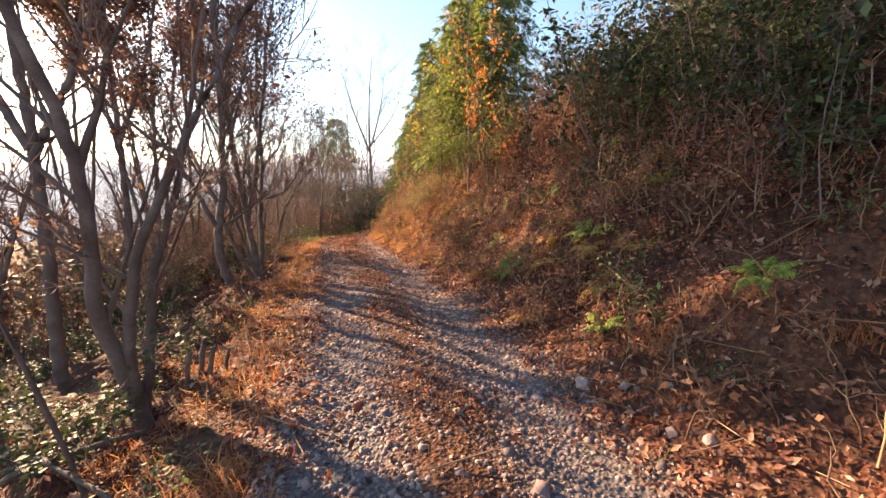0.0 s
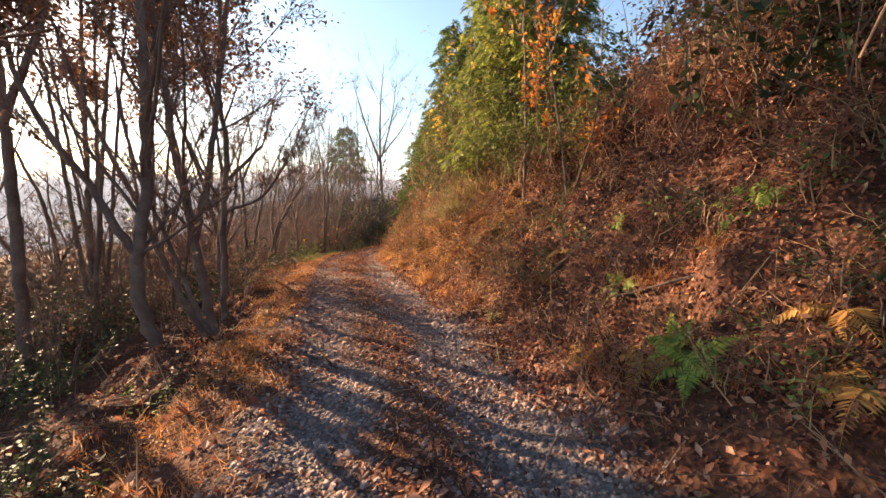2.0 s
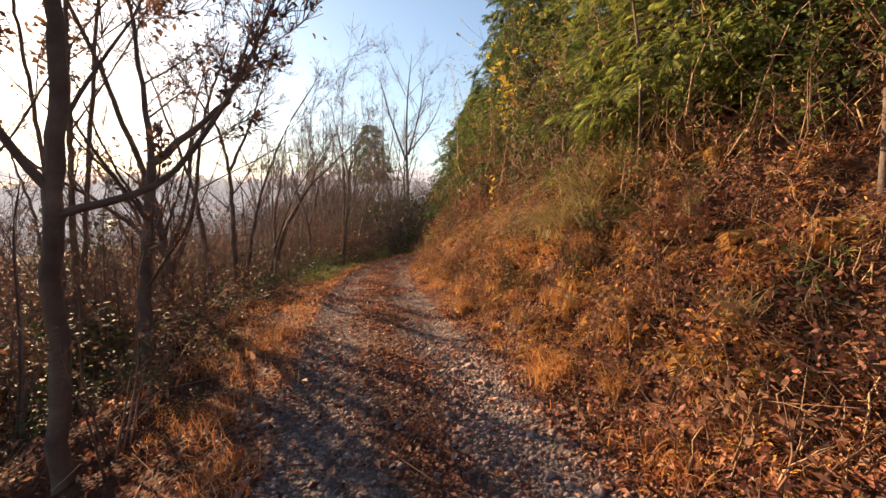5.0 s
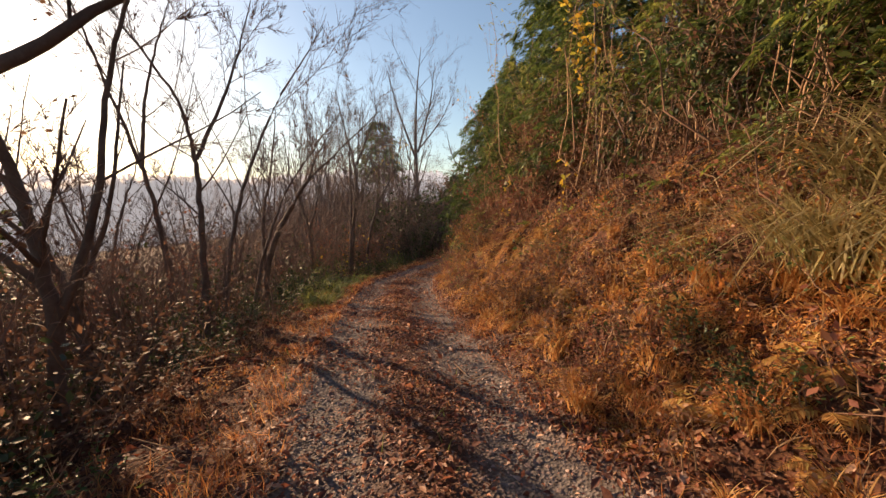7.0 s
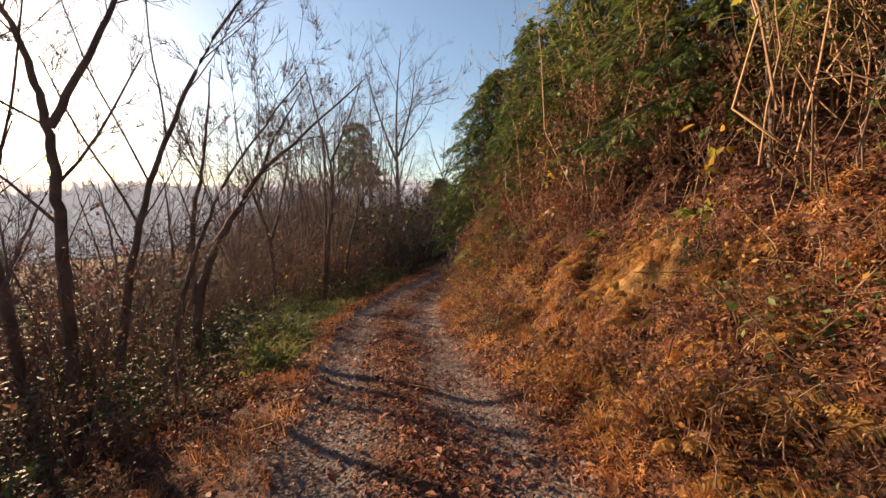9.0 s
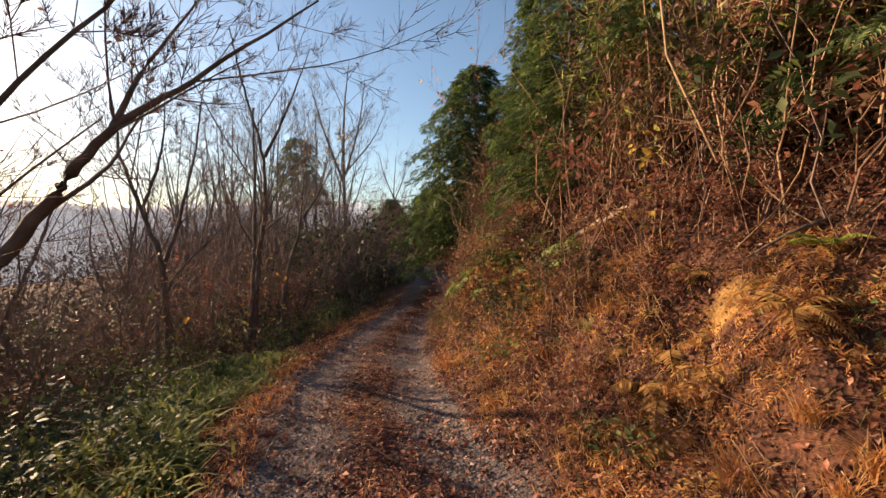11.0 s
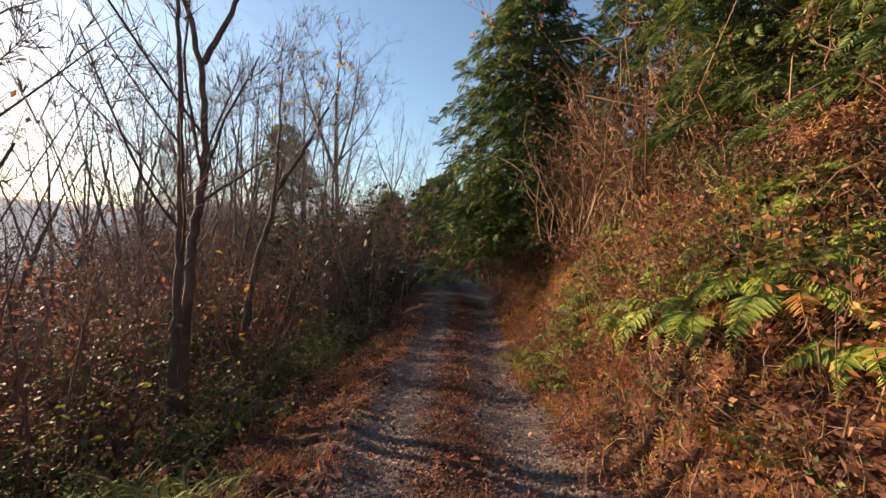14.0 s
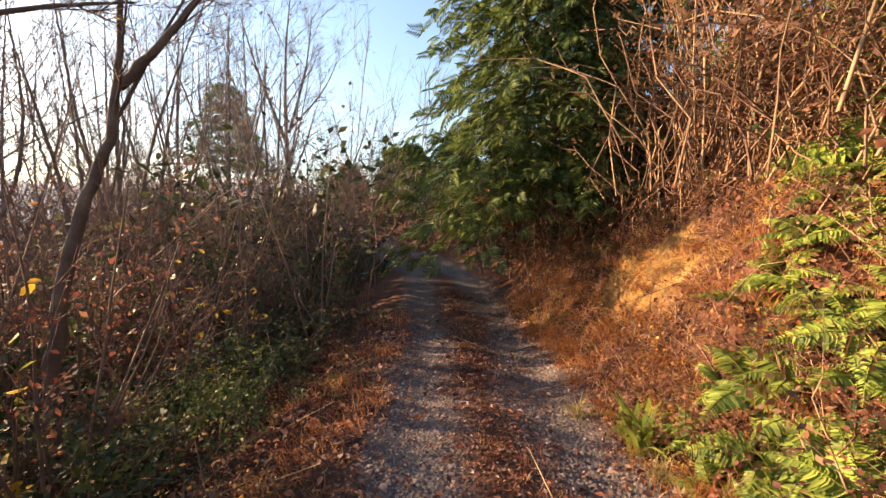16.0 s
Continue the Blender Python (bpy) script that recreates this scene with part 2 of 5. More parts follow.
def earth():
    m = bpy.data.materials.new("earth")
    m.use_nodes = True
    n, l = m.node_tree.nodes, m.node_tree.links
    shader = n["Principled BSDF"]
    shader.inputs["Roughness"].default_value, shader.inputs["Specular IOR Level"].default_value = 0.95, 0.2
    place = n.new("ShaderNodeTexCoord")
    tone = []
    for scale, dark, light in ((11, (0.022, 0.012, 0.009), (0.10, 0.05, 0.03)), (40, (0.06, 0.05, 0.047), (0.19, 0.16, 0.15)), (7, (0.16, 0.08, 0.03), (0.45, 0.26, 0.085))):
        tex, ramp = n.new("ShaderNodeTexNoise"), n.new("ShaderNodeValToRGB")
        tex.inputs["Scale"].default_value, tex.inputs["Detail"].default_value = scale, 8.0
        l.new(place.outputs["Object"], tex.inputs["Vector"])
        el = ramp.color_ramp.elements
        el[0].position, el[0].color, el[1].position, el[1].color = 0.3, (*dark, 1), 0.7, (*light, 1)
        l.new(tex.outputs["Fac"], ramp.inputs["Fac"])
        tone.append((tex, ramp))
    cells, leafy, cover = n.new("ShaderNodeTexVoronoi"), n.new("ShaderNodeValToRGB"), n.new("ShaderNodeMix")
    cells.inputs["Scale"].default_value = 42.0
    l.new(place.outputs["Object"], cells.inputs["Vector"])
    el = leafy.color_ramp.elements
    el[0].position, el[0].color, el[1].position, el[1].color = 0.1, (0.03, 0.014, 0.01, 1), 0.95, (0.22, 0.10, 0.055, 1)
    el.new(0.5).color = (0.12, 0.045, 0.028, 1)
    l.new(cells.outputs["Color"], leafy.inputs["Fac"])
    cover.data_type = "RGBA"
    cover.inputs["Factor"].default_value = 0.4
    l.new(tone[0][1].outputs["Color"], cover.inputs["A"])
    l.new(leafy.outputs["Color"], cover.inputs["B"])
    last = cover.outputs["Result"]
    for k, key in ((1, "wheel"), (2, "bare")):
        mask, mix = n.new("ShaderNodeAttribute"), n.new("ShaderNodeMix")
        mask.attribute_name, mix.data_type = key, "RGBA"
        l.new(mask.outputs["Fac"], mix.inputs["Factor"])
        l.new(last, mix.inputs["A"])
        l.new(tone[k][1].outputs["Color"], mix.inputs["B"])
        last = mix.outputs["Result"]
    l.new(last, shader.inputs["Base Color"])
    b = n.new("ShaderNodeBump")
    b.inputs["Strength"].default_value, b.inputs["Distance"].default_value = 0.6, 0.02
    l.new(cells.outputs["Distance"], b.inputs["Height"])
    b2 = n.new("ShaderNodeBump")
    b2.inputs["Strength"].default_value, b2.inputs["Distance"].default_value = 0.7, 0.03
    l.new(tone[2][0].outputs["Fac"], b2.inputs["Height"])
    l.new(b.outputs["Normal"], b2.inputs["Normal"])
    l.new(b2.outputs["Normal"], shader.inputs["Normal"])
    return m


gx, gy = spaced(-3.5, 5, 0.06, 850), spaced(-1.5, 28.5, 0.075, 850, 1.2)
GX, GY = np.meshgrid(gx, gy)
GZ = height(GX, GY)
ii, kk = np.meshgrid(np.arange(len(gy) - 1), np.arange(len(gx) - 1), indexing="ij")
base = (ii * len(gx) + kk).ravel()
ground = new("ground", mesh_of("ground", np.stack([GX.ravel(), GY.ravel(), GZ.ravel()], 1),
                               [np.stack([base, base + 1, base + len(gx) + 1, base + len(gx)], 1)], earth()))
ground.data.polygons.foreach_set("use_smooth", [True] * len(ground.data.polygons))
tagged(ground, "brown leaf-strewn soil of a hillside track and bank", "ground", kind="structure")
for key, values in (("wheel", wheel(GX, GY)), ("bare", bare(GX, GY))):
    ground.data.attributes.new(key, "FLOAT", "POINT").data.foreach_set("value", values.ravel().astype(np.float32))

# ---- leaves, blades and stones, as small shapes ----
LEAF = [(0, -0.5, 0), (0.28, -0.1, 0.08), (0.2, 0.3, 0.06), (0, 0.55, -0.05), (-0.2, 0.3, 0.06), (-0.28, -0.1, 0.08), (0, 0, -0.03)]
LEAF_F = [(0, 1, 6), (1, 2, 6), (2, 3, 6), (3, 4, 6), (4, 5, 6), (5, 0, 6)]
SMALL = [(0, -0.5, 0), (0.26, 0, 0.05), (0, 0.5, 0), (-0.26, 0, 0.05)]
SMALL_F = [(0, 1, 2), (0, 2, 3)]
BLADE = [(-0.017, 0, 0), (0.017, 0, 0), (0.014, 0.14, 0.5), (-0.014, 0.14, 0.5), (0, 0.5, 0.85)]
BLADE_F = [(0, 1, 2), (0, 2, 3), (3, 2, 4)]
SPRAY_F = [(0, 1, 2), (0, 2, 3), (0, 3, 4), (0, 4, 5)]
def pinnate(pairs=5, wide=0.34, droop=0.3):
    """A flat drooping spray: a narrow midrib blade with pairs of pointed side shoots."""
    v, f = [(-0.025, 0, 0), (0.025, 0, 0), (0, 1, -droop)], [(0, 1, 2)]
    for k in range(pairs):
        u = 0.1 + 0.72 * k / pairs
        w = wide * (1 - 0.75 * u) + 0.05
        for sgn in (-1, 1):
            i, uu = len(v), u + (0.05 if sgn > 0 else 0)
            v += [(0, uu, -droop * uu * uu), (sgn * w * 0.55, uu + 0.07, -droop * uu * uu + 0.01), (sgn * w, uu + 0.25, -droop * (uu + 0.2) ** 2 - 0.05), (sgn * w * 0.4, uu + 0.15, -droop * uu * uu)]
            f += [(i, i + 1, i + 2), (i, i + 2, i + 3)]
    return v, f


SPRIG, SPRIG_F = pinnate(6, 0.36, 0.35)
BLOCK = [(-0.5, -0.4, -0.3), (0.45, -0.5, -0.35), (0.5, 0.45, -0.3), (-0.42, 0.5, -0.3), (-0.3, -0.28, 0.3), (0.34, -0.2, 0.36), (0.25, 0.36, 0.28), (-0.36, 0.25, 0.34)]
BLOCK_F = [(0, 2, 1), (0, 3, 2), (4, 5, 6), (4, 6, 7), (0, 1, 5), (0, 5, 4), (1, 2, 6), (1, 6, 5), (2, 3, 7), (2, 7, 6), (3, 0, 4), (3, 4, 7)]
BLOCK_F = BLOCK_F[2:]


def frames_along(dirs, rng, roll=0.6):
    """Turns whose second axis points along the given directions, rolled a little about it."""
    d = dirs / (np.linalg.norm(dirs, axis=1)[:, None] + 1e-9)
    x = np.cross(d, [[0, 0, 1.0]])
    x /= np.linalg.norm(x, axis=1)[:, None] + 1e-9
    z = np.cross(x, d)
    a = rng.normal(0, roll, len(d))[:, None]
    x2 = x * np.cos(a) + z * np.sin(a)
    return np.stack([x2, d, np.cross(x2, d)], 2)


def put(x, y, sink=0.0, turn=0.0, scale=1.0, tip=(0, 0)):
    """A pose on the ground."""
    return pose(x, y, float(height(x, y)) - sink, tip[0], tip[1], turn) @ Matrix.Scale(scale, 4)


# ---- woody growth ----


def limb(heap, twigs, rng, pts, radius, end, depth, fork, reach, tips, up=0.35, kink=0.1, top=False):
    """A limb along pts with limbs of its own: thick wood goes to heap, thin to twigs."""
    n = max(4, int(np.linalg.norm(np.diff(pts, axis=0), axis=1).sum() / (0.16 if radius > 0.02 else 0.3))) if depth else 2
    t = np.linspace(0, len(pts) - 1, n + 1)
    path = np.stack([smooth(t, np.arange(len(pts)), pts[:, k], 0.3) for k in range(3)], 1)
    path[0], path[-1] = pts[0], pts[-1]
    path[1:-1] += rng.normal(0, min(kink * 0.1, radius * 0.16), (n - 1, 3))
    radii = np.linspace(radius, end, n + 1)
    thick = radius > 0.011 or top
    (heap if thick else twigs).tube(path, radii, 8 if radius > 0.03 else (5 if thick else 3))
    if depth <= 1:
        tips.extend(path[n // 3:])
    if depth == 0:
        return
    total = np.linalg.norm(np.diff(path, axis=0), axis=1).sum()
    for _ in range(fork + (5 if depth == 1 else 1)):
        f = rng.uniform(0.3 if depth > 1 else 0.12, 1.0)
        i = min(n, max(1, int(f * n)))
        along = path[i] - path[i - 1]
        along /= np.linalg.norm(along) + 1e-9
        side = np.cross(along, rng.normal(0, 1, 3))
        side /= np.linalg.norm(side) + 1e-9
        length = total * reach * rng.uniform(0.35, 0.95)
        go, q, m = along * rng.uniform(0.6, 1.0) + side * rng.uniform(0.4, 0.85), [path[i]], 4 if depth > 1 else 2
        for _ in range(m):
            go = go + np.array([0, 0, up / m]) + rng.normal(0, kink, 3)
            go /= np.linalg.norm(go)
            q.append(q[-1] + go * length / m)
        r = max(0.0034, radii[i] * rng.uniform(0.28, 0.5))
        limb(heap, twigs, rng, np.array(q), r, max(0.0024, r * 0.35), depth - 1, fork, reach, tips, up, kink)


def tree(x, y, stems, seed, label, depth=3, fork=5, reach=0.5, leaves=0, leaf_mat=None, leaf_size=0.05, base=None, group="bare trees beside the track",
         bark=None, twig=None, name="bare_tree", crown=0, shade_above=4.0, shade_leaf_size=0.06):
    """stems: (radius, end radius, waypoints from the foot)."""
    rng = np.random.default_rng(seed)
    root = tagged(new(name), label, "tree", group)
    root.location = (x, y, float(height(x, y)))
    twigs, tips = Heap(), []
    for radius, end, pts in stems:
        wood = Heap()
        limb(wood, twigs, rng, np.array(pts, float), radius, end, depth, fork, reach, tips, top=True)
        part("stem", wood, bark or BARK, root, shade=True)
    tagged(part("twig_crown", twigs, twig or TWIG, root, "thin bare twigs"), kind="stuff")
    if leaves:
        t = np.array(tips)
        pick = t[rng.integers(0, len(t), leaves)] + rng.normal(0, 0.03, (leaves, 3)) - [0, 0, 0.02]
        h = Heap()
        h.scatter(LEAF, LEAF_F, pick, turns(rng, leaves, 1.3), rng.uniform(0.6, 1.3, leaves) * leaf_size)
        # extra leaves high in the tree, mostly out of view, added to cast shade
        if crown:
            top = t[t[:, 2] > shade_above]
            pick = top[rng.integers(0, len(top), crown)] + rng.normal(0, 0.12, (crown, 3))
            h.scatter(SMALL, SMALL_F, pick, turns(rng, crown, 1.3), rng.uniform(0.7, 1.4, crown) * shade_leaf_size)
        tagged(part("leaf_crown", h, leaf_mat, root, "withered leaves"), kind="stuff")
    return root


tree(-1.58, 3.22, [(0.062, 0.03, [(0, 0, -0.15), (-0.10, -0.05, 0.45), (-0.20, -0.10, 1.0), (-0.2, -0.1, 1.98), (-0.31, -0.15, 2.46), (-0.62, -0.3, 3.7)]),
                   (0.03, 0.008, [(-0.2, -0.1, 1.98), (-0.06, -0.03, 2.44), (-0.03, 0, 2.72), (0.2, 0.1, 3.3)]),
                   (0.05, 0.02, [(0.02, 0, -0.1), (-0.08, -0.05, 0.5), (-0.01, 0, 1.27), (0.28, 0.14, 2.06), (0.6, 0.29, 2.82), (1.1, 0.5, 3.9)]),
                   (0.016, 0.004, [(0.29, 0.14, 2.1), (0.07, 0.04, 2.25), (-0.34, -0.17, 2.88), (-0.5, -0.2, 3.3)]),
                   (0.02, 0.006, [(-0.05, -0.03, 1.2), (-0.27, -0.13, 1.41), (-0.75, -0.35, 1.75)]),
                   (0.04, 0.015, [(-0.04, 0.05, 0.1), (0.07, 0.1, 1.14), (0.3, 0.2, 2.0), (0.5, 0.3, 3.2)])],
     11, "bare grey tree forking into leaning stems at the track edge", depth=3, fork=5, leaves=350, leaf_mat=BROWN)
# the upper leaves of the next three trees are added to shade the bank
tree(-2.2, 7.8, [(0.08, 0.04, [(0.05, 0, -0.15), (-0.19, -0.12, 0.59), (-0.18, -0.11, 1.31), (-0.06, -0.04, 2.01), (-0.02, -0.01, 3.3), (-0.1, 0.1, 5.0), (0.1, 0.2, 6.4)]),
                 (0.05, 0.015, [(-0.19, -0.12, 1.25), (-0.38, -0.23, 1.74), (-0.9, -0.4, 2.8), (-1.1, -0.4, 3.8)])],
     12, "bare grey tree with one heavy fork and dry leaves", fork=7, crown=3200, shade_above=3.4, leaves=350, leaf_mat=BROWN)
tree(-2.0, 8.4, [(0.075, 0.03, [(0.1, 0.05, -0.2), (0.02, 0.01, 0.52), (-0.07, -0.03, 1.32), (-0.22, -0.11, 2.62), (-0.35, -0.16, 4.4), (-0.3, -0.1, 6.2)]),
                 (0.05, 0.015, [(-0.05, -0.02, 1.26), (0.14, 0.07, 2.25), (0.31, 0.15, 3.51), (0.45, 0.2, 4.8), (0.7, 0.2, 6.0)]),
                 (0.05, 0.015, [(0.07, 0.0, -0.15), (-0.24, -0.11, 0.57), (-0.52, -0.25, 1.6), (-0.95, -0.45, 2.9), (-1.2, -0.5, 3.9)])],
     13, "bare grey tree with three stems spreading from one foot", fork=7, crown=3400, shade_above=3.4, leaves=420, leaf_mat=BROWN)
tree(-2.05, 9.3, [(0.055, 0.02, [(0, 0, -0.2), (0.04, 0.02, 1.5), (0.14, 0.06, 2.64), (0.05, 0.02, 3.45), (0.15, 0.05, 4.7), (0.2, 0.1, 6.2)]),
                  (0.028, 0.006, [(0.06, 0.02, 1.63), (0.59, 0.24, 1.85), (1.0, 0.4, 2.6), (1.3, 0.5, 3.4)]),
                  (0.03, 0.008, [(0.06, 0.02, 1.77), (-0.16, -0.07, 2.15), (-0.5, -0.21, 3.21), (-0.6, -0.2, 4.0)])],
     14, "bare dark tree with a dense head of twigs and dry leaves", fork=7, crown=3000, shade_above=3.4, leaves=700, leaf_mat=BROWN)
tree(-3.8, 16.9, [(0.07, 0.012, [(0, 0, -0.1), (0.01, 0, 2.3), (-0.03, 0, 3.6), (-0.18, -0.08, 4.56), (-0.99, -0.45, 5.9)]),
                  (0.04, 0.008, [(-0.02, 0, 3.6), (0.55, 0.25, 5.08), (0.9, 0.4, 6.6)])], 15, "slim bare tree forking high above the brush", fork=7)
tree(-4.7, 17.1, [(0.07, 0.01, [(0.3, 0.1, -0.1), (0.16, 0.09, 1.86), (0.01, 0, 3.33), (-0.39, -0.22, 4.95), (-0.9, -0.5, 6.9)]),
                  (0.04, 0.008, [(-0.11, -0.06, 3.8), (-0.01, 0, 5.22), (0.4, 0.22, 6.9)])], 16, "slim bare tree forking high above the brush", fork=7)
tree(-3.1, 18.0, [(0.06, 0.01, [(-0.8, -0.2, -0.1), (-0.6, -0.2, 1.5), (-0.3, -0.1, 2.9), (0.3, 0.07, 4.5), (1.3, 0.4, 6.3)]),
                  (0.045, 0.008, [(-0.3, 0, -0.1), (-0.06, 0, 1.2), (0.17, 0, 1.9), (0.53, 0.1, 2.9), (1.6, 0.4, 4.5)])], 17, "slim bare tree with stems leaning over the brush", fork=7,
     leaves=60, leaf_mat=BROWN)
tree(-3.25, 18.95, [(0.085, 0.01, [(-0.2, 0, -0.1), (-0.09, -0.06, 1.2), (0.18, 0, 2.1), (0.56, 0.1, 2.8), (0.88, 0.2, 3.35), (1.45, 0.45, 3.95), (2.6, 0.9, 5.2)]),
                    (0.05, 0.01, [(-0.1, -0.1, 1.2), (-0.15, 0, 2.4), (0.1, 0, 3.5), (0.25, 0, 4.9)]),
                    (0.03, 0.006, [(0.88, 0.2, 3.35), (1.1, 0.3, 3.97), (1.6, 0.45, 4.9)])], 18, "dark bare tree with a long limb leaning over the track", fork=6,
     leaves=40, leaf_mat=BROWN)
tree(-3.2, 22.8, [(0.07, 0.01, [(0.15, 0.05, -0.1), (0.12, 0.05, 1.4), (0.06, 0.03, 2.6), (-0.23, -0.1, 3.55), (-0.45, -0.2, 4.3), (-0.6, -0.23, 5.6)]),
                  (0.04, 0.008, [(0.08, 0.04, 2.6), (0.24, 0.11, 3.15), (0.49, 0.22, 4.42), (0.65, 0.3, 6.0)]),
                  (0.03, 0.006, [(-0.19, -0.08, 3.5), (0.07, 0.03, 4.44), (0.11, 0.05, 5.7)])], 19, "bare tree with candelabra limbs in the brush", fork=6)
tree(-1.95, 24.7, [(0.07, 0.012, [(-0.07, 0, -0.1), (0.04, 0.05, 2.1), (0.2, 0.1, 3.2), (0.2, 0.1, 4.6), (-0.26, 0, 6.2), (-0.5, 0, 7.4)]),
                   (0.04, 0.008, [(0.2, 0.1, 4.6), (0.71, 0.11, 5.8), (1.2, 0.19, 7.3)]),
                   (0.055, 0.02, [(-0.1, -0.3, -0.1), (0.0, -0.2, 2.0), (0.03, -0.2, 3.5), (0.0, -0.2, 5.6)])], 20, "pair of straight bare trunks with mossy bark", fork=6,
     leaves=30, leaf_mat=BROWN)
tree(-1.5, 25.9, [(0.065, 0.012, [(0, 0, -0.1), (0.08, 0.03, 1.47), (0.17, 0.06, 2.15), (0.4, 0.15, 2.9), (0.48, 0.18, 3.4), (0.52, 0.2, 4.1), (0.6, 0.22, 5.4)]),
                  (0.04, 0.008, [(0.48, 0.18, 3.4), (0.86, 0.33, 4.0), (1.25, 0.48, 4.8), (1.7, 0.6, 5.8)])], 21, "dark tree leaning over the track with last yellow leaves", fork=6,
     leaves=90, leaf_mat=YELLOW, leaf_size=0.07)
tree(-1.53, 2.44, [(0.016, 0.006, [(0, 0, -0.1), (-0.10, -0.06, 0.62), (-0.20, -0.13, 1.12), (-0.26, -0.16, 1.5), (-0.4, -0.2, 2.1)])], 23, "thin leaning sapling beside the forked tree",
     depth=2, fork=2, leaves=12, leaf_mat=BROWN)
tree(-1.70, 8.17, [(0.036, 0.014, [(0, 0, -0.1), (-0.19, -0.12, 0.29), (-0.29, -0.19, 0.65), (-0.35, -0.22, 0.93), (-0.46, -0.29, 1.35), (-0.7, -0.4, 2.2), (-0.8, -0.4, 3.0)])], 24,
     "bent grey stem leaning out over the slope", depth=3, fork=4, leaves=30, leaf_mat=BROWN)
tree(-2.88, 11.64, [(0.075, 0.05, [(0, 0, -0.2), (0.00, 0.00, 0.74), (0.05, 0.04, 1.53), (0.12, 0.10, 2.54)]),
                  (0.05, 0.012, [(0.12, 0.10, 2.54), (0.31, 0.25, 2.77), (0.55, 0.46, 3.10), (0.82, 0.68, 3.46), (0.93, 0.77, 3.96), (1.05, 0.87, 4.52)]),
                  (0.04, 0.01, [(0.12, 0.10, 2.54), (0.02, 0.20, 3.54), (-0.18, 0.30, 5.14)])], 25, "bare tree throwing a heavy limb towards the track", depth=3, fork=5, crown=500, shade_above=2.8, leaves=420, leaf_mat=BROWN)

# crowns above the view, added to keep the sun off the right bank
for k, (fx, fy, fh, fc, fs) in enumerate([(-3.6, 5.5, 7.0, 500, 0.06), (-4.5, 6.9, 7.4, 700, 0.06), (-4.4, 8.9, 8.8, 6000, 0.11)]):
    tree(fx, fy, [(0.08, 0.015, [(0, 0, -0.2), (0.05, 0, fh * 0.35), (-0.1, 0.1, fh * 0.7), (0.1, 0.1, fh)]), (0.05, 0.01, [(0, 0, fh * 0.42), (-0.6, 0.1, fh * 0.6), (-1.0, 0.2, fh * 0.95)]),
                  (0.05, 0.01, [(0, 0, fh * 0.4), (0.7, 0.0, fh * 0.6), (1.1, 0.1, fh * 0.92)])], 110 + k, "grey tree with a high leafy crown added to shade the bank", depth=3, fork=4, crown=fc, shade_above=5.6,
         shade_leaf_size=fs, leaves=60, leaf_mat=BROWN)
# more trees with unseen dense tops, added to shade the bank further on
for k, (fx, fy, fh) in enumerate([(-5.2, 11.9, 8.6), (-5.6, 9.6, 9.0), (-4.6, 10.6, 9.0), (-5.0, 13.6, 9.2)]):
    tree(fx, fy, [(0.06, 0.012, [(0, 0, -0.2), (0.1, 0, fh * 0.4), (0.3, 0.1, fh)]), (0.045, 0.01, [(0, 0, 0.2), (-0.5, 0.2, fh * 0.5), (-1.0, 0.3, fh * 0.95)]),
                  (0.045, 0.01, [(0, 0, 0.3), (0.6, -0.2, fh * 0.5), (1.1, -0.2, fh * 0.9)])], 120 + k, "grey tree down the slope, its high leaves added to shade the bank", fork=4, crown=6800, shade_above=5.2, shade_leaf_size=0.11, leaves=200, leaf_mat=BROWN)
tree(-3.4, 13.2, [(0.07, 0.02, [(0, 0, -0.2), (0.02, 0, 1.2), (-0.15, 0, 2.2), (-0.5, -0.2, 3.6), (-1.0, -0.4, 5.2)]), (0.045, 0.01, [(0.0, 0, 0.9), (0.35, 0.1, 1.9), (0.5, 0.2, 3.4), (0.9, 0.3, 4.6)]),
                  (0.035, 0.008, [(0, 0, 1.3), (-0.6, -0.2, 2.0), (-1.4, -0.5, 2.6), (-2.0, -0.7, 3.6)])], 125, "dark bare tree with crooked limbs on the slope", fork=5)
tree(-4.2, 14.4, [(0.06, 0.015, [(0.3, 0, -0.2), (0.1, 0, 1.4), (-0.3, 0, 2.6), (-1.3, -0.3, 4.6)]), (0.04, 0.01, [(0.05, 0, 1.5), (0.5, 0.1, 2.6), (0.7, 0.2, 4.4)])], 126,
     "dark bare tree with crooked limbs on the slope", fork=5)

# ---- conifers on the bank ----


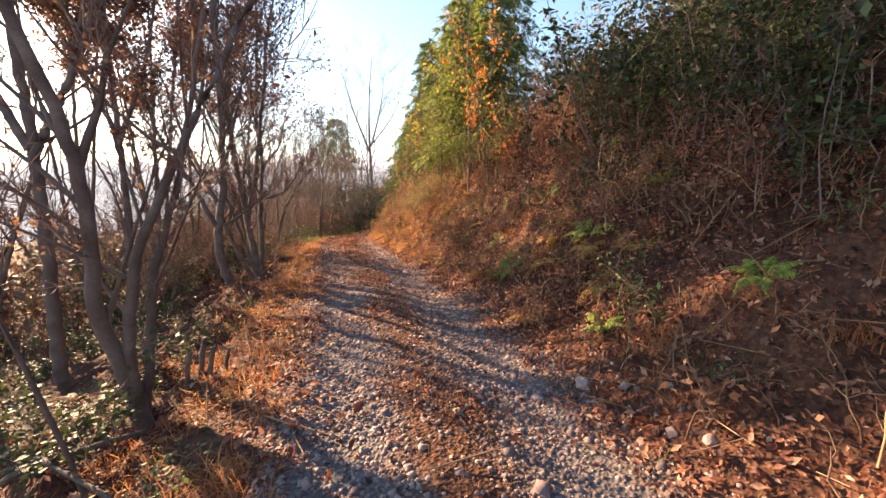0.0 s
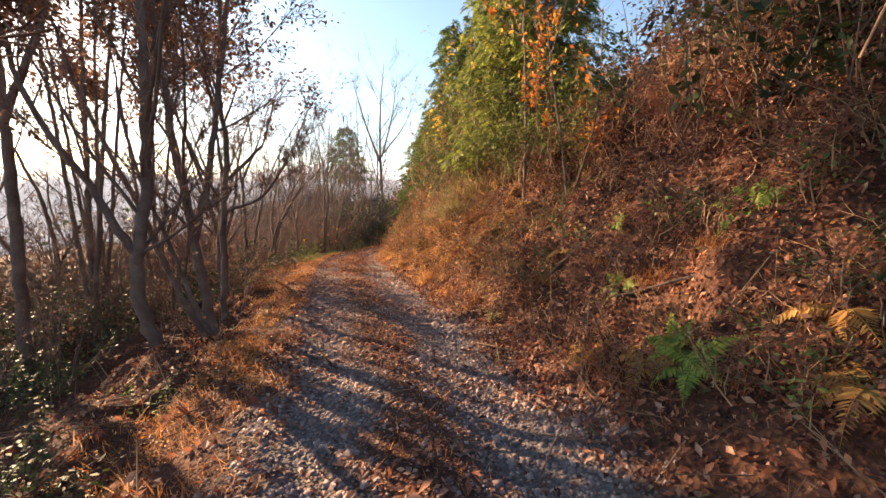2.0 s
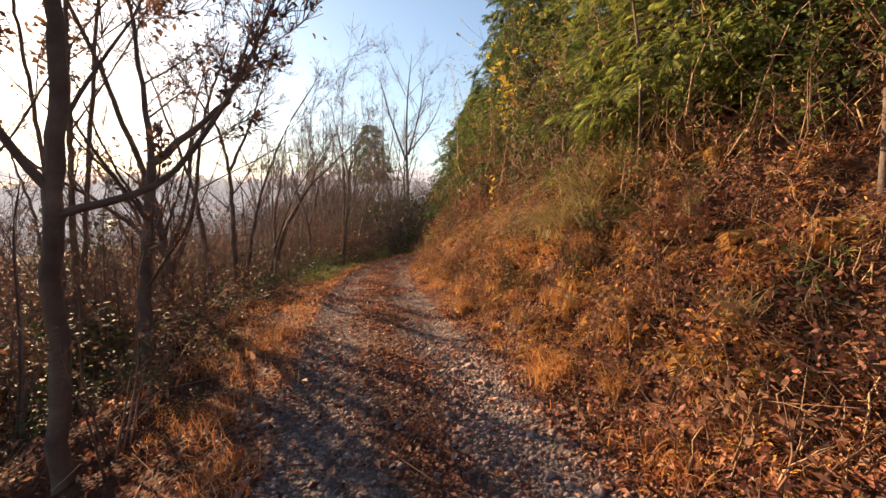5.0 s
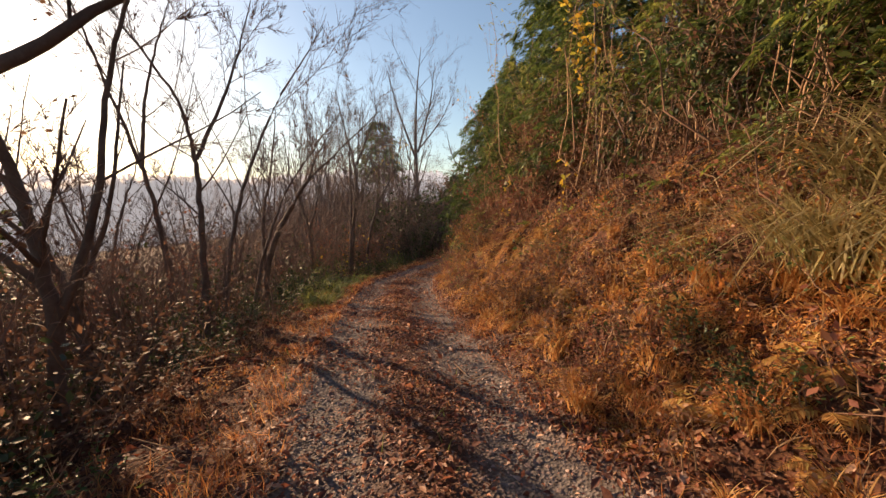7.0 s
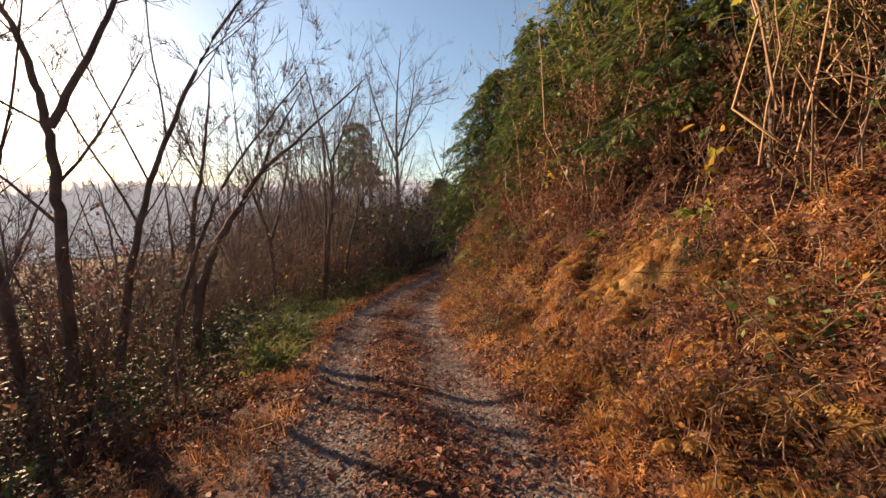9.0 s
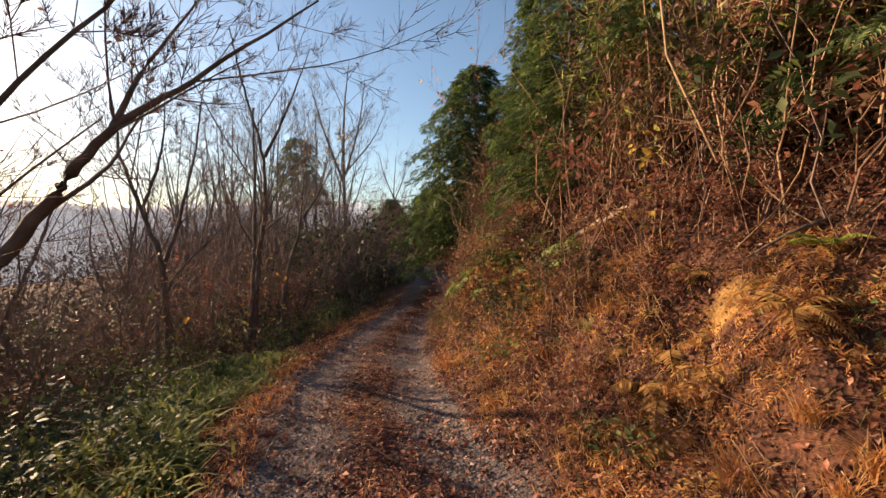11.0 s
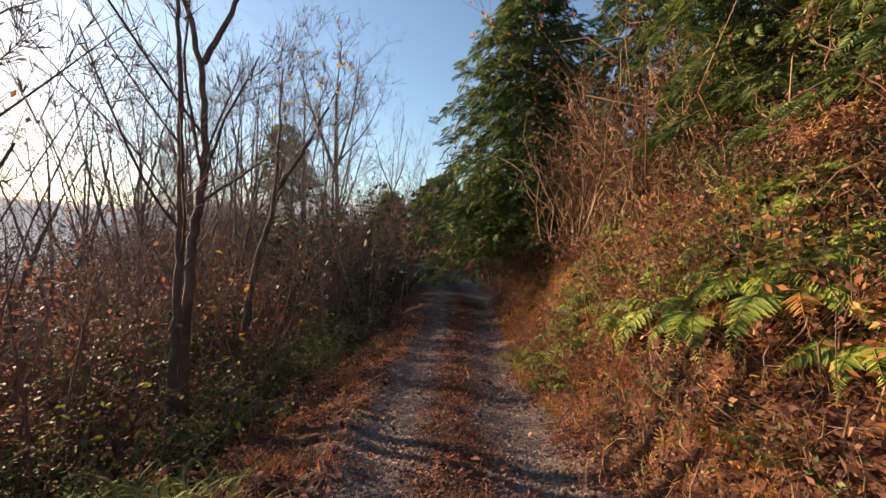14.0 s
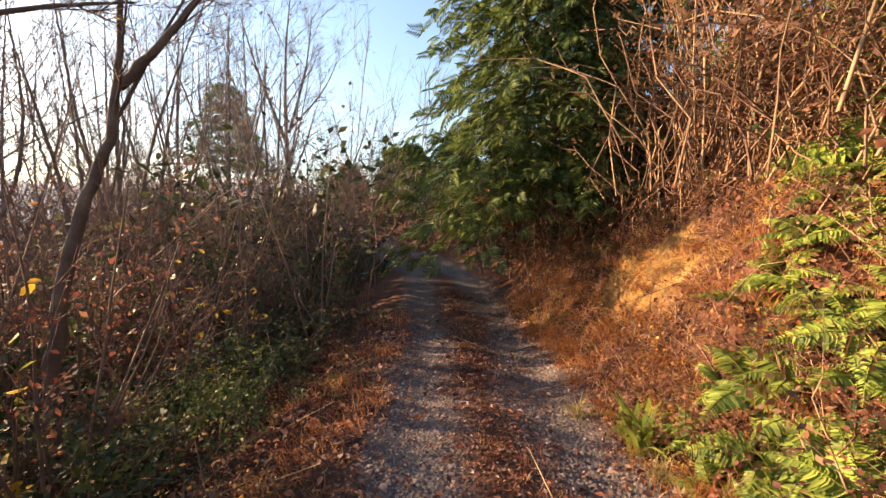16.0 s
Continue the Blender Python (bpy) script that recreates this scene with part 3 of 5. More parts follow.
def cypress(x, y, tall, spread, seed, label, mat, low=0.0, sprays=7000, size=0.2, droop=0.5, lean=(0, 0), name="cypress_tree", boughs=60, taper=0.7):
    rng = np.random.default_rng(seed)
    root = tagged(new(name), label, "conifer", "conifers on the bank")
    root.location = (x, y, float(height(x, y)))
    trunk, green = Heap(), Heap()
    path = np.array([(lean[0] * f * f, lean[1] * f * f, f * tall - 0.2 * (1 - f)) for f in np.linspace(0, 1, 9)])
    trunk.tube(path, np.linspace(0.10, 0.012, 9), 8)
    pts, dirs = [], []
    for k in range(boughs):
        f = low / tall + (1 - low / tall) * (k + rng.uniform(0, 0.8)) / boughs
        z0 = min(f, 0.985) * tall
        foot = np.array([lean[0] * f * f, lean[1] * f * f, z0])
        a = k * 2.4 + rng.normal(0, 0.3)
        length = spread * (1 - f) ** taper * rng.uniform(0.6, 1.2) + 0.22
        out = np.array([math.cos(a), math.sin(a), 0])
        s = np.linspace(0, 1, 7)[:, None]
        q = foot + out * s * length + np.array([0, 0, 1.0]) * (0.28 * s - droop * s * s * 1.1) * length
        trunk.tube(q, np.linspace(0.022, 0.004, 7), 4)
        m = max(6, int(sprays / boughs * (0.35 + 1.3 * (1 - f))))
        u = rng.uniform(0.12, 1.0, m) ** 0.8
        at = np.stack([np.interp(u, s[:, 0], q[:, c]) for c in range(3)], 1)
        wide = rng.normal(0, 0.2, m) * length * (1.15 - u * 0.7)
        side = np.array([-out[1], out[0], 0])
        at = at + side * wide[:, None] + np.array([0, 0, 1.0]) * (rng.normal(0, 0.05, m) - np.abs(wide) * 0.35)[:, None]
        go = out * 0.9 + side * np.sign(wide)[:, None] * rng.uniform(0.1, 0.9, m)[:, None] + np.array([0, 0, 1.0]) * rng.uniform(-0.75, 0.1, m)[:, None]
        pts.append(at)
        dirs.append(go)
    pts, dirs = np.concatenate(pts), np.concatenate(dirs)
    green.scatter(SPRIG, SPRIG_F, pts, frames_along(dirs + rng.normal(0, 0.2, dirs.shape), rng, 0.55), rng.uniform(0.4, 1.3, len(pts)) * size)
    part("trunk", trunk, BARK, root, shade=True)
    tagged(part("crown", green, mat, root, "drooping scaly sprays"), kind="stuff")
    return root


cypress(4.65, 27.4, 7.1, 2.95, 31, "dark green cypress with drooping boughs beside the track", CYPRESS, low=1.0, sprays=9500, size=0.31, boughs=170, taper=0.5, droop=0.62)
cypress(3.7, 16.4, 5.4, 1.6, 32, "bushy green cypress leaning out from the bank", CYPRESS, sprays=4600, size=0.19, lean=(-0.5, 0), boughs=80)
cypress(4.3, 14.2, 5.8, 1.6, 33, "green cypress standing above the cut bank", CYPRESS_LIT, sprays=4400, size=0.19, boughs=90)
cypress(3.6, 18.6, 6.2, 1.7, 34, "tall green cypress behind dry canes", CYPRESS, low=1.0, sprays=3600, size=0.22)
cypress(3.7, 21.6, 4.0, 1.25, 35, "dark cypress crowding the bank above ferns", CYPRESS, sprays=4400, size=0.18, lean=(-0.3, 0), boughs=80)
cypress(3.3, 20.3, 3.6, 1.3, 47, "dark cypress crowding the bank above ferns", CYPRESS, sprays=2800, size=0.18, lean=(-0.2, 0))
cypress(5.3, 24.8, 4.6, 1.5, 36, "olive cypress high on the bank", CYPRESS, low=1.3, sprays=2600, size=0.22)
cypress(3.2, 10.6, 4.4, 1.6, 37, "yellowing cypress on the bank, its colour lightened as sunlit", CYPRESS_LIT, sprays=3800, size=0.18, lean=(-0.3, 0.2), boughs=80)
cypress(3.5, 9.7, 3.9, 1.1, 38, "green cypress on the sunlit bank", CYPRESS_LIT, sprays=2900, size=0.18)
cypress(4.4, 11.8, 6.0, 1.9, 39, "tall green cypress high on the bank", CYPRESS, sprays=3600, size=0.24)
cypress(4.9, 16.8, 7.5, 2.0, 40, "tall green cypress high on the bank", CYPRESS, sprays=3600, size=0.26)
cypress(5.2, 21.0, 7.0, 2.0, 41, "tall green cypress high on the bank", CYPRESS, sprays=3600, size=0.26)

# ---- brush: a few kinds, each built once and set many times ----


def brush(name, label, seed, stems, tall, leaves, leaf_mat, stem_mat, wide=0.5, leaf_size=0.05, arch=0.5, shape=None, category="shrub", group=""):
    """A shrub of arching stems with leaves along them, built at the origin."""
    rng = np.random.default_rng(seed)
    root = tagged(new(name), label, category, group or name.replace("_", " ") + "s")
    wood, at = Heap(), []
    for _ in range(stems):
        a, l = rng.uniform(0, 6.283), tall * rng.uniform(0.5, 1.1)
        out = np.array([math.cos(a), math.sin(a), 0]) * rng.uniform(0.1, 1) * arch
        foot = np.array([*(rng.normal(0, 0.3, 2) * wide), -0.05])
        s = np.linspace(0, 1, 7)[:, None]
        q = foot + np.array([0, 0, 1.0]) * l * (s - 0.28 * arch * s ** 3) + out * l * s ** 1.7 + np.cumsum(rng.normal(0, 0.05 * l, (7, 3)), 0) * (s > 0)
        wood.tube(q, np.linspace(0.0065, 0.0018, 7) * (0.7 + 0.35 * tall), 3)
        at.append(q[2:])
        for _ in range(2):
            i = rng.integers(2, 6)
            go = (q[i] - q[i - 1]) / np.linalg.norm(q[i] - q[i - 1]) + rng.normal(0, 0.55, 3)
            b = q[i] + go * s[:4] * 2 * l * rng.uniform(0.12, 0.3)
            wood.tube(b, np.linspace(0.003, 0.0013, 4), 3)
            at.append(b)
    tagged(part("woody_tangle", wood, stem_mat, root), kind="stuff")
    if leaves:
        t = np.concatenate(at)
        p = t[rng.integers(0, len(t), leaves)] + rng.normal(0, 0.06, (leaves, 3))
        h = Heap()
        sh, fa = shape or (SMALL, SMALL_F)
        h.scatter(sh, fa, p, turns(rng, leaves, 1.0), rng.uniform(0.55, 1.3, leaves) * leaf_size)
        tagged(part("foliage", h, leaf_mat, root), kind="stuff")
    return root


def coppice(name, label, seed, stems, tall, mat, leaves=0, leaf_mat=None, fork=3):
    """A bare many-stemmed shrub with branching twigs, built at the origin."""
    rng = np.random.default_rng(seed)
    root = tagged(new(name), label, "shrub", name.replace("_", " ") + "s")
    wood, twigs, tips = Heap(), Heap(), []
    for _ in range(stems):
        a, l = rng.uniform(0, 6.283), tall * rng.uniform(0.45, 1.1)
        out = np.array([math.cos(a), math.sin(a), 0]) * rng.uniform(0.05, 0.55) * l
        pts = np.array([[0, 0, -0.05], [0, 0, l * 0.4], [0, 0, l * 0.75], [0, 0, l]]) + out * np.array([[0.1], [0.45], [0.75], [1.0]]) + rng.normal(0, 0.06, (4, 3))
        limb(wood, twigs, rng, pts, 0.013, 0.004, 2, fork, 0.5, tips, 0.3, 0.12, top=True)
    tagged(part("woody_tangle", wood, mat, root), kind="stuff")
    tagged(part("twig_crown", twigs, mat, root), kind="stuff")
    if leaves:
        t = np.array(tips)
        h = Heap()
        h.scatter(SMALL, SMALL_F, t[rng.integers(0, len(t), leaves)] + rng.normal(0, 0.05, (leaves, 3)), turns(rng, leaves, 1.2), rng.uniform(0.03, 0.075, leaves))
        tagged(part("foliage", h, leaf_mat, root), kind="stuff")
    return root


KINDS = {
    "brown": [brush("brown_thicket", "dry brown shrub with withered leaves on the bank", 50 + k, 13, 1.25, 400, BROWN, STEM, 1.1, 0.065, 0.8) for k in range(3)],
    "red": [brush("red_brown_thicket", "russet shrub with curled dead leaves", 60 + k, 13, 1.2, 620, RED, STEM, 1.1, 0.06, 0.8) for k in range(2)],
    # one olive shrub takes the sunlit copy of the colour, the other the darker
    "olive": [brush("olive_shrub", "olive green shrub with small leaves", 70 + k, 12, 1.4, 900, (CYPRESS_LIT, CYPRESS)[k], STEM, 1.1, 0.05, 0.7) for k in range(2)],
    "green": [brush("evergreen_shrub", "dark glossy evergreen shrub on the slope", 80 + k, 10, 0.9, 460, BROAD, TWIG, 1.0, 0.075, 0.7) for k in range(3)],
    "twig": [coppice("bare_thicket", "bare many-stemmed shrub with fine grey-brown twigs", 90 + k, 5, 2.5, TWIG, 100, BROWN) for k in range(3)],
    "tall": [coppice("tall_thicket", "tall bushy thicket of fine brown twigs", 150 + k, 8, 4.8, TWIG, 160, BROWN, 3) for k in range(3)],
    "rust": [coppice("rusty_thicket", "many-stemmed shrub with rust-red leaves still hanging", 95 + k, 6, 2.2, TWIG, 420, RED) for k in range(2)],
    "small": [brush("bank_plant", "small withered plant on the bank", 130 + k, 9, 0.5, 170, BROWN, STEM, 0.5, 0.045, 0.9, category="plant") for k in range(3)],
    "rusty": [brush("rusty_plant", "small rust-red plant on the bank", 135 + k, 9, 0.5, 200, RED, STEM, 0.5, 0.045, 0.9, category="plant") for k in range(2)],
    "golden": [brush("golden_plant", "small dry plant with golden-orange leaves", 145 + k, 10, 0.5, 200, GOLDEN, STEM, 0.5, 0.042, 0.9, category="plant") for k in range(3)],
    "leafy": [brush("leafy_plant", "small green leafy plant on the bank", 140 + k, 7, 0.42, 190, CYPRESS, STEM, 0.5, 0.045, 0.9, category="plant") for k in range(2)],
    "vine": [brush("bramble_tangle", "tangle of thin arching tan vines with few leaves", 160 + k, 17, 1.5, 60, BROWN, STEM, 1.2, 0.05, 0.85) for k in range(2)],
    "cane": [brush("dry_canes", "clump of tall arching dry canes", 100 + k, 15, 2.4, 420, BROWN, STEM, 1.1, 0.06, 0.75) for k in range(2)],
    "bamboo": [brush("bamboo_clump", "clump of thin pale bamboo canes with yellow-green leaves", 170 + k, 14, 3.4, 900, SASA, STEM, 1.2, 0.11, 0.3, ([(0, -0.5, 0), (0.09, -0.1, 0.02), (0, 0.6, -0.1), (-0.09, -0.1, 0.02)], SMALL_F), "bamboo") for k in range(2)],
    "dark": [brush("shaded_shrub", "dark leafy shrub at the track bend", 110 + k, 10, 1.6, 560, BROAD, TWIG, 1.1, 0.09, 0.5) for k in range(2)],
}
pick = random.Random(5)
used = {k: 0 for k in KINDS}


def plant(kind, x, y, scale=1.0, tip=(0, 0), sink=0.03):
    """Sets the next shrub of a kind at x, y: the built ones first, then copies of them."""
    made, i = KINDS[kind], used[kind]
    used[kind] += 1
    m = put(x, y, sink, pick.uniform(0, 360), scale, tip)
    if i < len(made):
        made[i].matrix_basis = m
    else:
        copy_thing(made[i % len(made)], m).scale = (scale, scale, scale)


def band(kind, n, y0, y1, d0, d1, s0, s1, tip=(0, 0)):
    for _ in range(n):
        y = pick.uniform(y0, y1)
        x, s = float(road_x(y)) + pick.uniform(d0, d1), pick.uniform(s0, s1)
        open_ground = bare(np.array(x), np.array(y)) > 0.1 or (1.9 < x < 2.75 and 18.1 < y < 19.7) or (1.2 < x < 2.6 and 14.7 < y < 16.9)
        scar = any(abs(y - sy) < ly + 0.25 and x < sx + 0.25 and x > sx - 0.4 for sx, sy, ly, lx in SCARS)
        if not scar and not (open_ground and kind in ("brown", "red", "vine", "cane", "olive")):
            plant(kind, x, y, s, tip)


# right bank, from the start of the walk onwards
band("brown", 16, -0.5, 7.5, 3.0, 4.6, 0.8, 1.2)
band("dark", 20, -0.5, 5.5, 2.6, 4.6, 0.8, 1.3)
band("dark", 8, 4.0, 7.5, 2.5, 4.0, 0.6, 1.1)
band("green", 18, 6.5, 15.0, 1.3, 2.5, 0.22, 0.45)
band("green", 12, 0.5, 8.0, 1.6, 3.0, 0.3, 0.55)
band("olive", 6, 0.5, 6.5, 3.0, 4.6, 0.7, 1.2)
band("cane", 3, 4.0, 9.0, 3.4, 5.0, 0.9, 1.2)
band("dark", 14, 0.0, 4.5, 2.4, 3.4, 0.5, 0.9)
band("red", 12, 4.5, 9.0, 2.8, 4.0, 0.6, 1.0)
band("olive", 14, 8.0, 13.0, 2.2, 3.8, 0.7, 1.25)
band("brown", 10, 8.5, 14.5, 2.6, 3.6, 0.5, 0.9)
band("cane", 8, 10.5, 15.0, 2.8, 4.0, 0.8, 1.1)
band("brown", 14, 15.0, 20.0, 2.7, 4.4, 0.8, 1.2)
band("red", 10, 16.0, 20.5, 2.6, 3.8, 0.8, 1.2)
band("cane", 16, 15.8, 19.5, 2.9, 4.0, 0.8, 1.15)
band("olive", 12, 19.5, 24.5, 2.6, 3.6, 0.6, 1.0)
band("brown", 14, 20.0, 27.0, 2.9, 4.4, 0.7, 1.1)
band("cane", 12, 22.0, 26.5, 2.3, 4.0, 0.9, 1.3)
band("brown", 14, 22.5, 26.8, 1.9, 3.0, 0.6, 0.9)
band("red", 6, 22.5, 26.0, 2.2, 3.2, 0.6, 0.9)
band("brown", 7, 0.0, 8.0, 2.3, 3.2, 0.4, 0.65)
band("brown", 8, 8.0, 27.0, 2.1, 2.8, 0.4, 0.6)
band("brown", 5, 15.5, 20.5, 2.3, 2.8, 0.5, 0.8)
band("red", 3, 16.0, 21.0, 2.3, 2.8, 0.5, 0.7)
band("dark", 8, 26.0, 28.4, 1.7, 2.6, 0.5, 0.8)
band("brown", 8, 25.4, 28.0, 1.6, 2.5, 0.5, 0.8)
band("red", 5, 26.2, 28.2, 1.5, 2.2, 0.4, 0.7)
band("vine", 22, 22.5, 27.5, 2.0, 3.4, 0.8, 1.3)
band("vine", 7, 14.5, 22.0, 2.5, 3.4, 0.7, 1.1)
band("vine", 4, 0.5, 8.0, 3.0, 4.0, 0.7, 1.0)
band("small", 46, 6.5, 15.0, 1.15, 2.6, 0.5, 1.0)
band("rusty", 40, 6.5, 15.0, 1.15, 2.6, 0.5, 1.0)
band("leafy", 18, 6.5, 15.0, 1.2, 2.6, 0.4, 0.9)
band("golden", 44, 8.4, 15.5, 1.2, 2.7, 0.5, 1.1)
band("golden", 8, 0.5, 6.5, 1.4, 2.7, 0.4, 0.8)
band("golden", 26, 15.5, 27.0, 1.2, 2.4, 0.4, 0.9)
band("golden", 22, 1.0, 27.0, -1.9, -1.0, 0.3, 0.7)
band("golden", 12, 18.0, 20.6, 1.5, 2.2, 0.8, 1.3)
band("leafy", 16, 18.0, 22.6, 1.2, 2.3, 0.7, 1.2)
band("small", 26, 18.0, 22.6, 1.15, 2.3, 0.7, 1.2)
band("golden", 14, 18.0, 22.6, 1.15, 2.1, 0.7, 1.2)
band("rusty", 16, 18.0, 22.6, 1.15, 2.3, 0.7, 1.2)
band("green", 10, 18.4, 22.0, 1.6, 2.6, 0.35, 0.6)
band("small", 44, 20.5, 27.0, 1.05, 2.1, 0.5, 1.0)
band("rusty", 44, 20.5, 27.0, 1.05, 2.1, 0.5, 1.0)
band("leafy", 12, 20.5, 27.0, 1.05, 2.1, 0.4, 0.8)
band("small", 90, 0.5, 27.0, 1.3, 2.7, 0.6, 1.2)
band("rusty", 70, 0.5, 27.0, 1.3, 2.7, 0.5, 1.1)
band("leafy", 45, 1.0, 27.0, 1.4, 2.7, 0.5, 1.1)
band("small", 26, 2.0, 29.0, -2.2, -1.4, 0.5, 1.0)
band("leafy", 14, 2.0, 29.0, -2.2, -1.4, 0.5, 0.9)
band("bamboo", 8, 16.8, 19.4, 2.9, 3.7, 0.8, 1.15)
band("bamboo", 4, 13.0, 15.5, 3.2, 4.0, 0.8, 1.1)
band("dark", 12, 10.5, 17.0, 2.9, 4.2, 0.7, 1.1)
band("vine", 8, 9.0, 14.0, 2.6, 3.6, 0.7, 1.0)
band("rusty", 22, 0.8, 6.0, 1.3, 3.0, 0.6, 1.2)
band("small", 22, 0.8, 6.0, 1.3, 3.0, 0.6, 1.2)
band("leafy", 10, 0.8, 6.0, 1.4, 3.0, 0.6, 1.1)
# left slope
band("green", 26, 2.5, 9.0, -5.0, -2.1, 0.5, 0.9)
band("twig", 6, 4.0, 9.0, -6.0, -3.0, 0.4, 0.6)
band("dark", 10, 9.5, 18.0, -7.0, -2.6, 0.6, 0.9)
band("green", 18, 9.0, 18.0, -6.0, -2.2, 0.6, 1.1)
band("twig", 16, 9.0, 18.0, -5.0, -1.9, 0.5, 0.8)
band("small", 20, 9.0, 18.0, -3.0, -1.7, 0.7, 1.3)
band("brown", 20, 6.0, 18.0, -8.0, -2.4, 0.6, 1.0)
band("twig", 16, 9.0, 18.0, -8.0, -2.6, 0.4, 0.7)
band("rust", 8, 14.0, 21.0, -8.0, -4.0, 0.5, 0.8)
band("green", 34, 18.0, 29.0, -4.6, -2.0, 0.7, 1.2)
band("olive", 16, 20.0, 28.0, -4.2, -2.1, 0.5, 0.9)
band("dark", 8, 19.0, 29.0, -7.0, -3.0, 0.4, 0.7)
band("twig", 20, 19.0, 27.0, -7.0, -2.6, 0.4, 0.75)
band("rust", 9, 22.0, 31.0, -6.0, -3.2, 0.7, 1.1)
band("brown", 12, 19.0, 30.0, -6.5, -2.6, 0.7, 1.1)
band("twig", 22, 27.0, 36.0, -7.5, -2.4, 0.8, 1.4)
band("dark", 16, 29.0, 38.0, -4.6, -1.9, 0.6, 1.1)
# taller brush further down the slope
band("twig", 16, 10.5, 18.5, -6.5, -3.0, 0.85, 1.25)
band("rust", 4, 13.0, 18.0, -6.5, -4.0, 0.8, 1.1)
band("brown", 32, 9.0, 31.0, -8.5, -3.8, 0.9, 1.3)
band("green", 44, 9.0, 31.0, -8.0, -3.6, 1.0, 1.5)
band("twig", 26, 9.0, 31.0, -8.5, -3.8, 0.7, 1.1)
band("rust", 10, 15.0, 31.0, -8.0, -4.0, 0.8, 1.1)
band("dark", 12, 18.0, 31.0, -8.0, -3.8, 1.1, 1.6)
# the tall grove on the outside of the bend
band("tall", 14, 27.5, 36.0, -6.5, -2.4, 0.8, 1.15)
band("tall", 6, 33.0, 40.0, -4.0, -2.0, 0.9, 1.2)
band("tall", 8, 23.0, 28.0, -8.0, -5.0, 0.7, 1.0)
band("tall", 5, 22.0, 29.0, -4.4, -3.0, 0.6, 0.85)
band("tall", 22, 12.0, 25.0, -7.5, -3.6, 0.55, 0.9)
band("brown", 14, 9.0, 22.0, -6.0, -2.6, 0.9, 1.4)
band("rust", 4, 24.5, 28.0, -5.2, -3.8, 0.7, 1.0)
band("tall", 16, 11.0, 20.0, -8.0, -4.2, 0.45, 0.62)
# the valley side below the track
band("tall", 24, 5.0, 40.0, -16.0, -8.5, 0.55, 0.9)
band("tall", 18, 8.0, 32.0, -9.0, -5.0, 0.5, 0.8)
band("green", 10, 8.0, 34.0, -9.5, -5.5, 2.2, 2.8)
band("brown", 20, 6.0, 36.0, -12.0, -6.0, 1.8, 2.8)
band("dark", 14, 10.0, 34.0, -11.0, -5.5, 1.3, 2.0)
band("tall", 20, 37.0, 50.0, -14.0, -5.0, 1.0, 1.5)
# where the track bends away
# big shrubs on the outer side, added to shade the end of the track
band("dark", 20, 29.5, 41.0, -6.5, -2.2, 1.5, 2.4)
band("brown", 10, 28.0, 34.0, 1.5, 3.5, 0.8, 1.3)
band("cane", 5, 28.0, 33.0, 1.8, 3.5, 0.8, 1.1)
band("dark", 30, 29.0, 44.0, 1.6, 5.0, 0.9, 1.6)
band("brown", 12, 30.0, 42.0, 1.5, 3.0, 0.9, 1.5)
band("dark", 26, 36.0, 52.0, -6.0, 7.0, 1.2, 2.2)
band("dark", 12, 28.6, 33.5, 1.35, 2.5, 0.6, 1.0)
band("twig", 12, 38.0, 50.0, -9.0, 2.0, 1.4, 2.4)
band("brown", 10, 36.0, 48.0, -7.0, 3.0, 1.8, 3.0)

# ---- far trees ----
tree(2.9, 60, [(0.22, 0.03, [(0, 0, -0.3), (-0.3, 0, 7), (-0.2, 0, 13), (0.4, 0, 19)]), (0.16, 0.02, [(-0.2, 0, 5), (-2.5, 0, 11), (-4.0, 0, 16.5)]),
              (0.14, 0.02, [(0, 0, 6), (1.6, 0, 12), (2.2, 0, 17.5)]), (0.1, 0.02, [(0.2, 0, 6.5), (3, 0, 10), (5.0, 0, 14.5)])], 22,
     "tall bare tree with a rounded head beyond the bend", depth=3, fork=9, reach=0.42, group="far trees")
tree(8.0, 58, [(0.12, 0.02, [(0, 0, -0.3), (-0.1, 0, 4), (0.2, 0, 9)]), (0.08, 0.02, [(0, 0, 4), (1.2, 0, 7), (1.6, 0, 10)]), (0.07, 0.02, [(0, 0, 4.4), (-1.2, 0, 7.2), (-1.7, 0, 9.5)])], 23,
     "smaller bare tree beyond the bend", depth=2, fork=6, group="far trees")
for k, (fx, fy, fh) in enumerate([(-6, 44, 12), (-3.5, 47, 13), (-9.5, 40, 10), (-1, 42, 10.5), (-7.5, 50, 14), (0.8, 40, 8), (-12, 46, 11), (-4.8, 38, 10), (-2.4, 36, 8), (-8, 35, 8), (-0.4, 50, 13), (-5, 53, 14), (-2.8, 41, 11), (-7, 39, 10.5), (-11, 52, 13), (-4, 33.5, 7.5), (1.8, 47, 10)]):
    r = random.Random(k)
    tree(fx, fy, [(0.09, 0.015, [(0, 0, -0.3), (r.uniform(-0.3, 0.3), 0, fh * 0.5), (r.uniform(-0.6, 0.6), 0, fh)]),
                  (0.06, 0.01, [(0, 0, fh * 0.2), (r.uniform(0.6, 1.4), 0.3, fh * 0.6), (r.uniform(1, 2), 0.4, fh * 0.9)]),
                  (0.06, 0.01, [(0, 0, fh * 0.25), (-r.uniform(0.6, 1.4), -0.3, fh * 0.6), (-r.uniform(1, 2), 0, fh * 0.92)])], 200 + k,
         "bare brown tree in the grove beyond the thicket", depth=3, fork=4, reach=0.5, group="far trees")
